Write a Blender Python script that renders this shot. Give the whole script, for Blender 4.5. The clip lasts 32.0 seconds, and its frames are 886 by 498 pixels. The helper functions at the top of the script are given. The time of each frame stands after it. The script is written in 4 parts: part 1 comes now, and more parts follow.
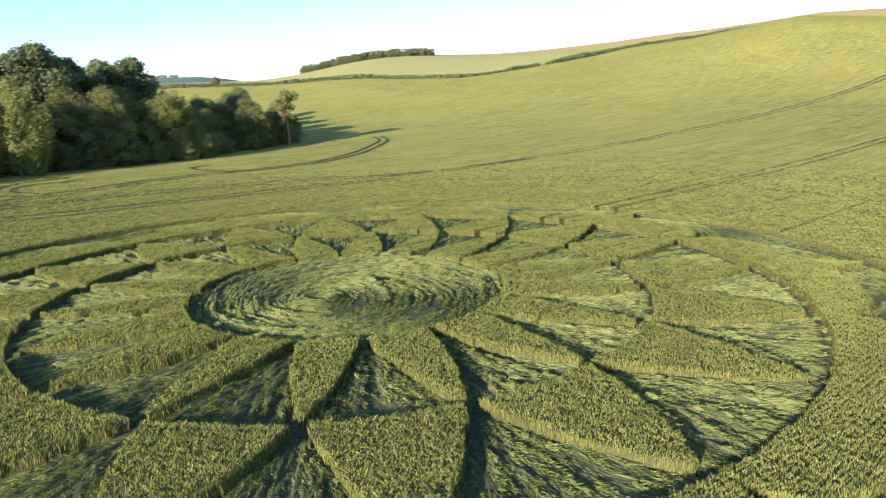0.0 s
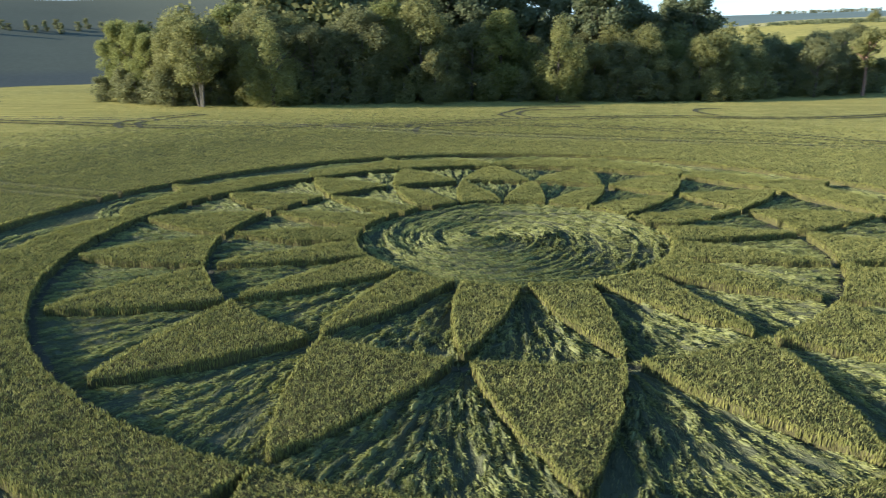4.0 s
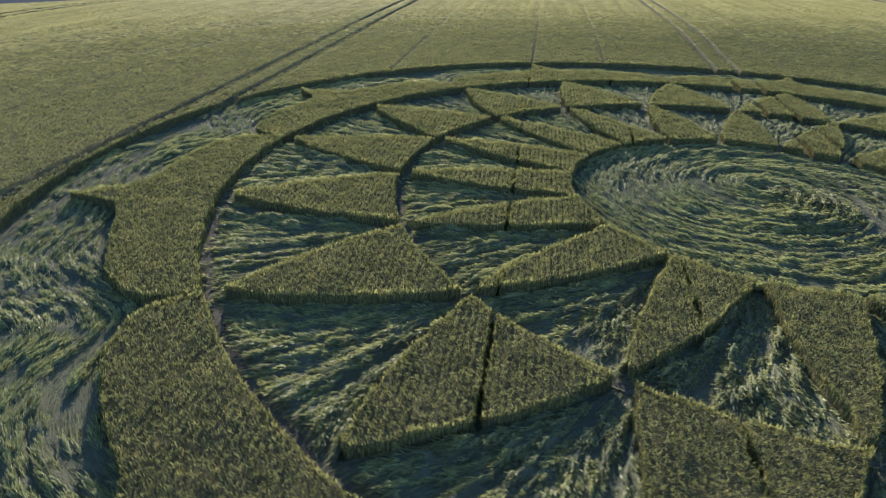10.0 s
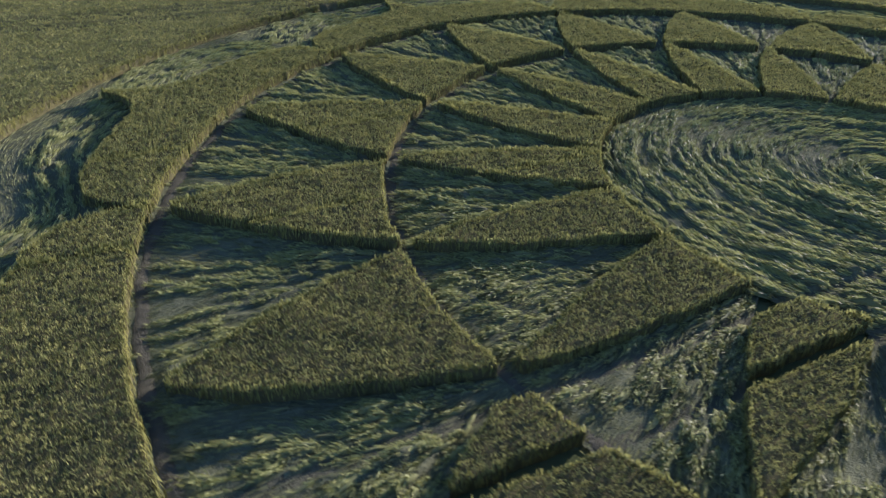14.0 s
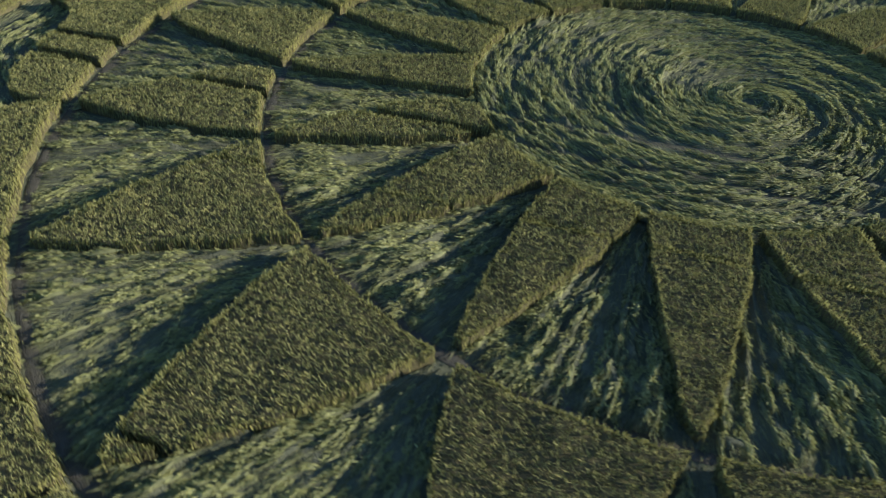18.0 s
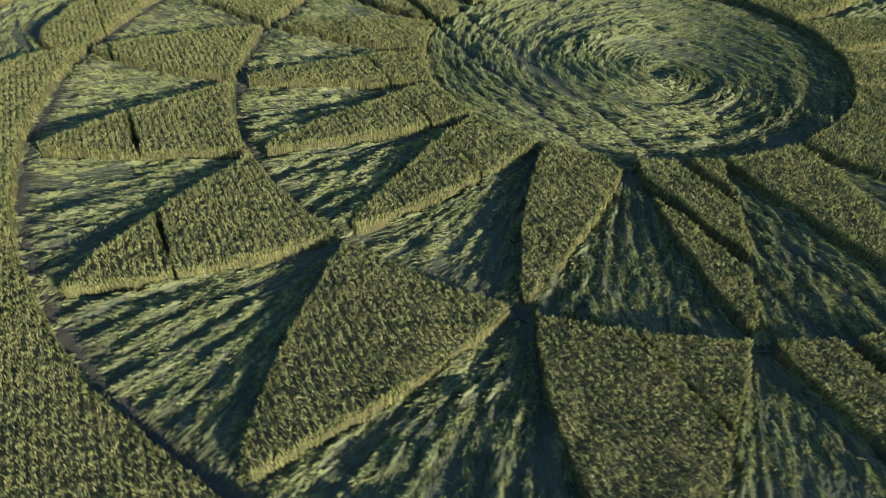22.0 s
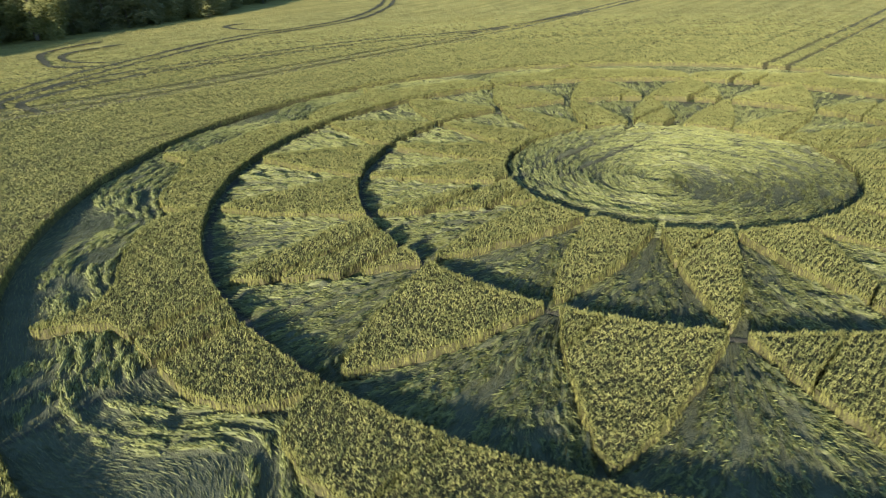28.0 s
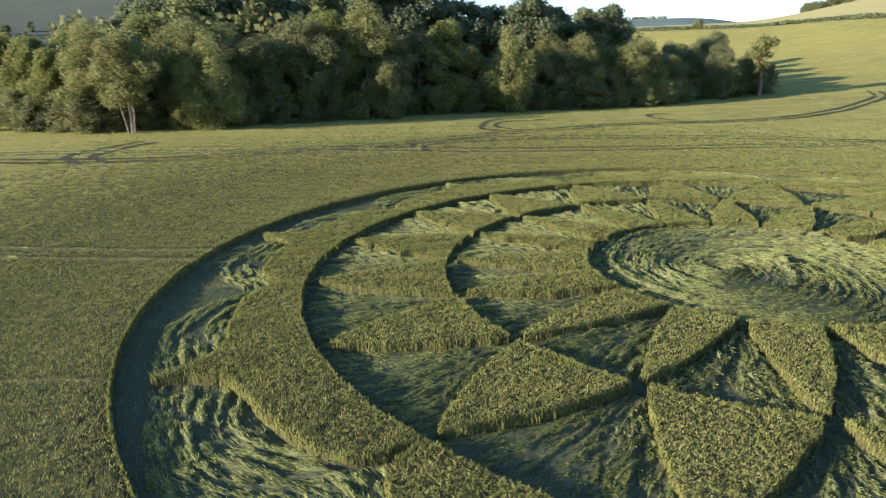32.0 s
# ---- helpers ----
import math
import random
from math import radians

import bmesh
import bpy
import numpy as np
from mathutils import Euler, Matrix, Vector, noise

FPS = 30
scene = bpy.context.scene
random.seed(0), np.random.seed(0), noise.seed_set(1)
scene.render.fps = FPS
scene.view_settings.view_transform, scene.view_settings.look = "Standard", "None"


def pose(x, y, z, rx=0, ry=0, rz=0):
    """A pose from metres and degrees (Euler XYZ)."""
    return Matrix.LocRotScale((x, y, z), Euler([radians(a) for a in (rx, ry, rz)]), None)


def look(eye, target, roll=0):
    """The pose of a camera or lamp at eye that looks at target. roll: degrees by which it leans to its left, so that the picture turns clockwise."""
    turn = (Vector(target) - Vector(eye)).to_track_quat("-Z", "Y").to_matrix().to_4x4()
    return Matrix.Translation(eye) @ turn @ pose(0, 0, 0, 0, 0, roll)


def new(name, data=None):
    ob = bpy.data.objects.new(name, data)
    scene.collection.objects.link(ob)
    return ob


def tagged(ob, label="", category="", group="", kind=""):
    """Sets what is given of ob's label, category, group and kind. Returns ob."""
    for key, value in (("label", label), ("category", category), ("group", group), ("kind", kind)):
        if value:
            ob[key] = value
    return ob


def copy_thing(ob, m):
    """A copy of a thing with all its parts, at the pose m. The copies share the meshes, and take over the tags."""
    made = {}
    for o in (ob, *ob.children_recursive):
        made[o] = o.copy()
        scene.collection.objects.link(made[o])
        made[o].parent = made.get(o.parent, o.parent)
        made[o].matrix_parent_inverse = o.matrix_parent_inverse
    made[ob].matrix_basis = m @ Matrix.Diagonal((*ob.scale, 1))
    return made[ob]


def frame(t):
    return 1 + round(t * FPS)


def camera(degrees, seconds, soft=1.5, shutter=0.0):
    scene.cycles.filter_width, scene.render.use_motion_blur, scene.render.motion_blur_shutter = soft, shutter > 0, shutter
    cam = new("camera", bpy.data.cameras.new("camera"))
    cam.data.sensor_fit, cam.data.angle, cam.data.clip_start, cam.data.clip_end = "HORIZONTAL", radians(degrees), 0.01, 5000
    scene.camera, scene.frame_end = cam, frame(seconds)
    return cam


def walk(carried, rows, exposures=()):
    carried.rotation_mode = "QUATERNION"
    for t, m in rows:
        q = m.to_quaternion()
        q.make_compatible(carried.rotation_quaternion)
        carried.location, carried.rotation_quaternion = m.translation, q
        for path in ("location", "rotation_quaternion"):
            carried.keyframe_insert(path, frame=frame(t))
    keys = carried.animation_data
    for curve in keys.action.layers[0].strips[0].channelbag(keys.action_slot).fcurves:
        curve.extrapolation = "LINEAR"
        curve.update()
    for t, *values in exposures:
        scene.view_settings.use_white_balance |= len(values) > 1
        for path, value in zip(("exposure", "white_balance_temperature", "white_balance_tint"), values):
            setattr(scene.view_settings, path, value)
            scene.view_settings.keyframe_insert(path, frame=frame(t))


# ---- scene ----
cam = camera(67.61, 32.0, soft=1.15, shutter=0.4)
# time, place of the camera, its turn in degrees
PATH = [
    (0, (4.802, -33.488, 9.783), (77.304, 2.114, -0.781)),
    (0.5, (7.630, -33.186, 10.048), (76.311, 1.779, 5.899)),
    (1, (10.593, -32.578, 10.174), (75.627, 1.749, 12.638)),
    (1.5, (13.385, -31.696, 10.164), (75.235, 1.837, 19.174)),
    (2, (16.006, -30.531, 9.833), (75.445, 1.841, 25.612)),
    (2.5, (18.572, -28.967, 9.831), (74.882, 1.727, 32.557)),
    (3, (20.902, -27.255, 9.603), (74.729, 1.386, 39.456)),
    (3.5, (23.023, -25.214, 9.634), (74.039, 1.149, 46.356)),
    (4, (24.800, -23.068, 9.588), (73.482, 0.586, 52.991)),
    (4.5, (26.399, -20.665, 9.435), (73.116, 0.479, 59.752)),
    (5, (27.740, -18.077, 9.354), (72.542, 0.367, 66.772)),
    (5.5, (28.781, -15.243, 9.301), (71.819, 0.506, 74.172)),
    (6, (29.538, -12.377, 9.263), (71.065, 0.605, 81.555)),
    (6.5, (30.098, -9.666, 9.227), (70.395, 0.375, 88.525)),
    (7, (30.515, -7.122, 9.020), (70.177, -0.112, 95.148)),
    (7.5, (30.667, -4.499, 9.146), (69.217, -0.610, 101.788)),
    (8, (30.521, -1.643, 9.313), (68.140, -0.998, 109.016)),
    (8.5, (30.098, 1.203, 9.456), (67.112, -1.330, 116.329)),
    (9, (29.327, 3.988, 9.584), (66.055, -1.784, 123.616)),
    (9.5, (28.228, 6.795, 9.740), (64.980, -1.801, 130.884)),
    (10, (26.879, 9.386, 9.914), (63.836, -1.819, 137.958)),
    (10.5, (25.269, 11.840, 10.057), (62.746, -1.828, 145.377)),
    (11, (23.373, 14.100, 10.128), (61.780, -1.772, 152.606)),
    (11.5, (21.241, 16.134, 10.209), (60.728, -1.737, 160.133)),
    (12, (18.900, 17.866, 10.185), (59.822, -1.570, 167.608)),
    (12.5, (16.402, 19.374, 10.148), (59.004, -1.465, 175.022)),
    (13, (13.822, 20.561, 10.088), (58.175, -1.522, 182.202)),
    (13.5, (11.239, 21.457, 10.066), (57.320, -1.664, 188.296)),
    (14, (8.659, 22.112, 10.068), (56.459, -1.797, 193.820)),
    (14.5, (6.104, 22.550, 10.153), (55.469, -1.930, 199.181)),
    (15, (3.483, 22.842, 10.422), (54.240, -1.880, 204.440)),
    (15.5, (0.729, 23.091, 10.942), (52.706, -1.589, 209.523)),
    (16, (-2.155, 23.107, 11.417), (51.320, -1.248, 214.718)),
    (16.5, (-5.089, 22.712, 11.550), (50.534, -1.046, 220.313)),
    (17, (-7.914, 21.833, 11.415), (50.118, -1.036, 226.084)),
    (17.5, (-10.687, 20.680, 11.276), (49.864, -0.908, 232.094)),
    (18, (-13.203, 19.240, 11.325), (48.987, -0.694, 237.840)),
    (18.5, (-15.540, 17.594, 11.377), (47.956, -0.534, 243.507)),
    (19, (-17.782, 15.716, 11.356), (47.317, -0.258, 249.352)),
    (19.5, (-19.829, 13.678, 11.292), (47.246, -0.060, 255.082)),
    (20, (-21.512, 11.516, 11.347), (47.055, 0.043, 260.496)),
    (20.5, (-22.969, 9.177, 11.419), (46.835, 0.214, 266.009)),
    (21, (-24.245, 6.704, 11.447), (47.649, 0.191, 271.744)),
    (21.5, (-25.257, 4.115, 11.471), (48.550, 0.356, 277.344)),
    (22, (-25.980, 1.581, 11.496), (49.421, 0.521, 282.698)),
    (22.5, (-26.458, -1.145, 11.469), (50.333, 0.724, 288.317)),
    (23, (-26.676, -3.902, 11.478), (51.166, 0.816, 294.060)),
    (23.5, (-26.652, -6.701, 11.450), (52.142, 1.046, 299.743)),
    (24, (-26.343, -9.510, 11.450), (53.118, 1.265, 305.458)),
    (24.5, (-25.719, -12.290, 11.444), (54.174, 1.569, 311.252)),
    (25, (-24.853, -14.976, 11.412), (55.281, 1.877, 316.974)),
    (25.5, (-23.766, -17.489, 11.329), (56.527, 1.907, 322.705)),
    (26, (-22.419, -19.908, 11.216), (57.799, 2.014, 328.431)),
    (26.5, (-20.813, -22.157, 11.068), (59.077, 2.196, 334.164)),
    (27, (-19.049, -24.520, 10.971), (60.715, 2.308, 340.068)),
    (27.5, (-17.082, -26.981, 10.920), (62.771, 2.351, 346.175)),
    (28, (-14.846, -29.230, 10.886), (64.782, 2.316, 352.264)),
    (28.5, (-12.399, -30.945, 10.838), (66.284, 2.197, 358.114)),
    (29, (-9.812, -32.208, 10.747), (67.459, 2.175, 363.714)),
    (29.5, (-7.135, -33.208, 10.707), (68.471, 1.870, 369.429)),
    (30, (-4.284, -33.914, 10.652), (69.576, 1.756, 375.262)),
    (30.5, (-1.455, -34.328, 10.642), (70.544, 1.757, 380.801)),
    (31, (1.432, -34.453, 10.592), (71.598, 1.483, 386.560)),
    (31.5, (4.394, -34.344, 10.666), (72.483, 1.421, 392.323)),
    (32, (7.390, -33.911, 10.538), (73.835, 1.448, 398.152)),
]
from mathutils.geometry import delaunay_2d_cdt

EXPOSURES = [(0, 1.48, 6050, 16), (4, 1.47, 5700, 21), (9, 1.56, 5480, 36), (13, 1.36, 5430, 40), (17, 1.08, 5450, 33), (20, 1.05, 5380, 31), (23, 1.25, 5500, 25), (26, 1.43, 5650, 23), (29, 1.44, 5820, 25), (32, 1.46, 5820, 25)]
walk(cam, [(t, pose(*place, *turn)) for t, place, turn in PATH], EXPOSURES)

# ---- light: a low evening sun from the south-west and a clear sky ----
SUN_AZ, SUN_EL = 238.0, 14.0
world = bpy.data.worlds.new("evening_sky")
scene.world = world
world.use_nodes = True
wn = world.node_tree.nodes
sky = wn.new("ShaderNodeTexSky")
sky.sky_type = "NISHITA"
sky.sun_disc = False
sky.sun_elevation = radians(SUN_EL)
sky.sun_rotation = radians(90 - SUN_AZ)
sky.air_density, sky.dust_density, sky.ozone_density = 1.0, 0.15, 3.5
wn["Background"].inputs["Strength"].default_value = 0.112
world.node_tree.links.new(sky.outputs["Color"], wn["Background"].inputs["Color"])

sun = new("sun", bpy.data.lights.new("sun", "SUN"))
sun.data.energy = 4.6
sun.data.angle = radians(0.6)
sun.data.color = (1.0, 0.9, 0.7)
sun_way = Vector((math.cos(radians(SUN_AZ)) * math.cos(radians(SUN_EL)), math.sin(radians(SUN_AZ)) * math.cos(radians(SUN_EL)), math.sin(radians(SUN_EL))))
sun.matrix_world = look(sun_way * 200, (0, 0, 0))

rng = np.random.default_rng(7)


# ---- materials ----
def material(name, low, high, rough=0.7, scale=3.0, fine=40.0, island=0.0, through_light=0.0, bump=0.2, low2=None, patch=0.05, attribute=None, gloss=0.15, matte=0.9, rows=0.0):
    """Two colours mixed by coarse and fine noise, optionally by each island's own chance, with some light let through."""
    m = bpy.data.materials.new(name)
    m.use_nodes = True
    nt = m.node_tree
    n, l = nt.nodes, nt.links
    bsdf = n["Principled BSDF"]
    bsdf.inputs["Roughness"].default_value = rough
    bsdf.inputs["Specular IOR Level"].default_value = gloss
    geo = n.new("ShaderNodeNewGeometry")
    noise_a, noise_b = n.new("ShaderNodeTexNoise"), n.new("ShaderNodeTexNoise")
    for node, s in ((noise_a, scale), (noise_b, fine)):
        node.inputs["Scale"].default_value = s
        node.inputs["Detail"].default_value = 3
        l.new(geo.outputs["Position"], node.inputs["Vector"])
    add = n.new("ShaderNodeMath")
    add.operation = "MULTIPLY_ADD"
    add.inputs[1].default_value = 0.5
    l.new(noise_a.outputs["Fac"], add.inputs[0])
    half = n.new("ShaderNodeMath")
    half.operation = "MULTIPLY"
    half.inputs[1].default_value = 0.5
    if island:
        mixer = n.new("ShaderNodeMix")
        mixer.inputs["Factor"].default_value = island
        l.new(noise_b.outputs["Fac"], mixer.inputs["A"])
        l.new(geo.outputs["Random Per Island"], mixer.inputs["B"])
        l.new(mixer.outputs["Result"], half.inputs[0])
    else:
        l.new(noise_b.outputs["Fac"], half.inputs[0])
    l.new(half.outputs[0], add.inputs[2])
    ramp = n.new("ShaderNodeValToRGB")
    ramp.color_ramp.elements[0].position, ramp.color_ramp.elements[1].position = 0.25, 0.75
    ramp.color_ramp.elements[0].color, ramp.color_ramp.elements[1].color = (*low, 1), (*high, 1)
    l.new(add.outputs[0], ramp.inputs["Fac"])
    colour = ramp.outputs["Color"]
    if low2:
        big = n.new("ShaderNodeTexNoise")
        big.inputs["Scale"].default_value = patch
        big.inputs["Detail"].default_value = 4
        l.new(geo.outputs["Position"], big.inputs["Vector"])
        step = n.new("ShaderNodeMapRange")
        step.inputs["From Min"].default_value, step.inputs["From Max"].default_value = 0.42, 0.62
        l.new(big.outputs["Fac"], step.inputs["Value"])
        mix = n.new("ShaderNodeMix")
        mix.data_type = "RGBA"
        l.new(step.outputs["Result"], mix.inputs["Factor"])
        l.new(colour, mix.inputs["A"])
        mix.inputs["B"].default_value = (*low2, 1)
        colour = mix.outputs["Result"]
    if rows:
        turn, drill = n.new("ShaderNodeMapping"), n.new("ShaderNodeTexNoise")
        turn.vector_type = "TEXTURE"
        turn.inputs["Rotation"].default_value = (0, 0, radians(39.5))
        turn.inputs["Scale"].default_value = (16.0, 0.8, 1.0)
        drill.inputs["Scale"].default_value = 1.0
        drill.inputs["Detail"].default_value = 6
        l.new(geo.outputs["Position"], turn.inputs["Vector"])
        l.new(turn.outputs["Vector"], drill.inputs["Vector"])
        span = n.new("ShaderNodeMapRange")
        span.inputs["From Min"].default_value, span.inputs["From Max"].default_value = 0.3, 0.7
        span.inputs["To Min"].default_value, span.inputs["To Max"].default_value = 1 - rows, 1 + rows
        l.new(drill.outputs["Fac"], span.inputs["Value"])
        drilled = n.new("ShaderNodeMix")
        drilled.data_type, drilled.blend_type = "RGBA", "MULTIPLY"
        drilled.inputs["Factor"].default_value = 1.0
        l.new(colour, drilled.inputs["A"])
        l.new(span.outputs["Result"], drilled.inputs["B"])
        colour = drilled.outputs["Result"]
    if attribute:
        tint = n.new("ShaderNodeAttribute")
        tint.attribute_name = attribute
        mul = n.new("ShaderNodeMix")
        mul.data_type, mul.blend_type = "RGBA", "MULTIPLY"
        mul.inputs["Factor"].default_value = 1.0
        l.new(colour, mul.inputs["A"])
        l.new(tint.outputs["Color"], mul.inputs["B"])
        colour = mul.outputs["Result"]
    l.new(colour, bsdf.inputs["Base Color"])
    if bump:
        b = n.new("ShaderNodeBump")
        b.inputs["Strength"].default_value = bump
        b.inputs["Distance"].default_value = 0.05
        l.new(noise_b.outputs["Fac"], b.inputs["Height"])
        l.new(b.outputs["Normal"], bsdf.inputs["Normal"])
    flat, blend = n.new("ShaderNodeBsdfDiffuse"), n.new("ShaderNodeMixShader")
    l.new(colour, flat.inputs["Color"])
    if bump:
        l.new(b.outputs["Normal"], flat.inputs["Normal"])
    blend.inputs[0].default_value = matte
    l.new(bsdf.outputs[0], blend.inputs[1])
    l.new(flat.outputs[0], blend.inputs[2])
    surface = blend.outputs[0]
    l.new(surface, n["Material Output"].inputs["Surface"])
    if through_light:
        tr = n.new("ShaderNodeBsdfTranslucent")
        l.new(colour, tr.inputs["Color"])
        ms = n.new("ShaderNodeMixShader")
        ms.inputs[0].default_value = through_light
        l.new(surface, ms.inputs[1])
        l.new(tr.outputs[0], ms.inputs[2])
        l.new(ms.outputs[0], n["Material Output"].inputs["Surface"])
    return m


M_EARS = material("wheat_ears", (0.106, 0.123, 0.036), (0.345, 0.338, 0.099), 0.65, 1.2, 30, 0.7, 0.27, 0)
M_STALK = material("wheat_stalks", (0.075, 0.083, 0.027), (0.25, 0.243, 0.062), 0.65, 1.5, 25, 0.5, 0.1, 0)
# Paler copy of the stalks: light caught by the rim is put into colour.
M_RIM = material("rim_lit_leaves", (0.15, 0.165, 0.045), (0.36, 0.36, 0.1), 0.65, 1.5, 25, 0.5, 0.5, 0)
# Core colour holds the shade that lies deep between ears and stalks.
M_BODY = material("wheat_shaded_core", (0.054, 0.053, 0.024), (0.142, 0.13, 0.052), 0.85, 2, 30, 0, 0, 0.8)
# Field sheet under the ears, darkened: shade among them is in its colour.
M_UNDER = material("wheat_ear_shade", (0.07, 0.073, 0.029), (0.18, 0.173, 0.062), 0.85, 2, 30, 0, 0, 0.8)
# Trodden soil and straw, with the shade of the grooves added to colour.
M_TRACK = material("trodden_shaded_track", (0.055, 0.058, 0.034), (0.12, 0.12, 0.065), 0.9, 2, 30, 0, 0, 0.9)
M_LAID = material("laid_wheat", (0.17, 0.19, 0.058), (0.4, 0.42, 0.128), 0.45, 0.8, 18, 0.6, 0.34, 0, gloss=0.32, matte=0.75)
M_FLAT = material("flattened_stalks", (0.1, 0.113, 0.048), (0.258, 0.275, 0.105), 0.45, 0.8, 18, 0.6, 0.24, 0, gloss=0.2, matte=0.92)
# Darker than the stalks over it: shade beneath them is put into colour.
M_MAT = material("shaded_laid_mat", (0.063, 0.069, 0.037), (0.137, 0.147, 0.071), 0.7, 1.0, 26, 0, 0, 0.8, gloss=0.2, matte=0.95)
M_FIELD = material("wheat_canopy", (0.148, 0.143, 0.042), (0.43, 0.392, 0.112), 0.8, 0.5, 38, 0, 0, 1.0, (0.318, 0.288, 0.079), 0.03, gloss=0.05, rows=0.22)
M_PATH = material("trodden_earth", (0.055, 0.055, 0.034), (0.122, 0.116, 0.07), 0.9, 2.5, 35, 0, 0, 1.0)
M_GROUND = material("land", (0.75, 0.75, 0.75), (1, 1, 1), 0.95, 0.01, 0.3, 0, 0, 0, attribute="land_tint", gloss=0.05)
M_BARK = material("bark", (0.09, 0.075, 0.055), (0.24, 0.2, 0.15), 0.9, 2, 15, 0, 0, 0.6)
M_PALE_BARK = material("pale_bark", (0.13, 0.115, 0.08), (0.27, 0.24, 0.17), 0.9, 2, 15, 0, 0, 0.6)
M_PINE_BARK = material("pine_bark", (0.2, 0.12, 0.08), (0.34, 0.21, 0.14), 0.9, 2, 15, 0, 0, 0.6)
LEAF = {
    "dark": material("leaf_dark", (0.15, 0.166, 0.072), (0.268, 0.272, 0.112), 0.7, 0.4, 3, 0.4, 0.5, 0, gloss=0.05),
    "mid": material("leaf_mid", (0.182, 0.192, 0.072), (0.33, 0.33, 0.115), 0.7, 0.4, 3, 0.4, 0.5, 0, gloss=0.05),
    "pale": material("leaf_pale", (0.18, 0.19, 0.075), (0.31, 0.305, 0.115), 0.7, 0.4, 3, 0.4, 0.5, 0, gloss=0.05),
    "willow": material("leaf_willow", (0.2, 0.215, 0.075), (0.36, 0.36, 0.12), 0.7, 0.4, 3, 0.4, 0.5, 0, gloss=0.05),
    "oak": material("leaf_oak", (0.145, 0.175, 0.085), (0.235, 0.262, 0.125), 0.7, 0.4, 3, 0.4, 0.5, 0, gloss=0.05),
    "bright": material("leaf_bright", (0.17, 0.195, 0.06), (0.31, 0.325, 0.1), 0.7, 0.4, 3, 0.4, 0.5, 0, gloss=0.05),
}


# ---- mesh helpers ----
def mesh_from(name, verts, faces, mat, smooth=False):
    """A mesh from an array of places and an array of equal-sided faces."""
    me = bpy.data.meshes.new(name)
    verts, faces = np.asarray(verts, np.float32), np.asarray(faces, np.int32)
    me.vertices.add(len(verts))
    me.vertices.foreach_set("co", verts.ravel())
    k = faces.shape[1]
    me.loops.add(faces.size)
    me.loops.foreach_set("vertex_index", faces.ravel())
    me.polygons.add(len(faces))
    me.polygons.foreach_set("loop_start", np.arange(len(faces), dtype=np.int32) * k)
    if smooth:
        me.polygons.foreach_set("use_smooth", np.ones(len(faces), bool))
    me.update(calc_edges=True)
    me.materials.append(mat)
    return me


def child(name, me, parent, label=""):
    ob = new(name, me)
    ob.parent = parent
    if label:
        tagged(ob, label)
    return ob


def lumps(at, way, length, width, height):
    """Low rounded heaps drawn out along way: points and triangles."""
    n = len(at)
    across = np.stack([-way[:, 1], way[:, 0]], 1)
    u, a = np.linspace(-1, 1, 5), np.linspace(0, math.pi, 4)
    r = np.sqrt(np.maximum(0.04, 1 - u ** 2))
    uu, aa = np.repeat(u, 4), np.tile(a, 5)
    rr = np.repeat(r, 4)
    jog = rng.normal(1, 0.16, (n, 20))
    x = length[:, None] * uu * rng.normal(1, 0.08, (n, 20))
    y = width[:, None] * rr * np.cos(aa) * jog
    z = height[:, None] * rr * np.sin(aa) * jog * (1 + 0.3 * uu) - 0.015
    plan = at[:, None, :2] + x[..., None] * way[:, None] + y[..., None] * across[:, None]
    v = np.concatenate([plan, (at[:, None, 2] + z)[..., None]], 2).reshape(-1, 3)
    i, j = np.meshgrid(np.arange(4), np.arange(3), indexing="ij")
    k = (i * 4 + j).ravel()
    quad = np.stack([k, k + 4, k + 5, k + 1], 1)
    tri = np.concatenate([quad[:, :3], quad[:, [0, 2, 3]]])
    return v, (np.arange(n)[:, None, None] * 20 + tri).reshape(-1, 3)


def blades(base, way, width, side=None):
    """Narrow pointed leaves or ears, folded a little along the middle: points and triangles."""
    n = len(base)
    if side is None:
        side = np.cross(way, rng.normal(0, 1, (n, 3)))
    side *= np.asarray(width).reshape(-1, 1) / (np.linalg.norm(side, axis=1)[:, None] + 1e-9)
    v = np.stack([base, base + way * 0.55 + side, base + way, base + way * 0.45 - side], 1).reshape(-1, 3)
    o = np.arange(n)[:, None] * 4
    return v, np.concatenate([o + (0, 1, 2), o + (0, 2, 3)], 1).reshape(-1, 3)


# ---- the lie of the land ----
def smooth01(a, b, x):
    t = np.clip((x - a) / (b - a), 0, 1)
    return t * t * (3 - 2 * t)


def crest(x, y):
    """Distance past the brow where the field falls away to the south and west."""
    return np.maximum.reduce([-70 - y, -0.378 * (x + 65) - 0.926 * (y + 67), -165 - x])


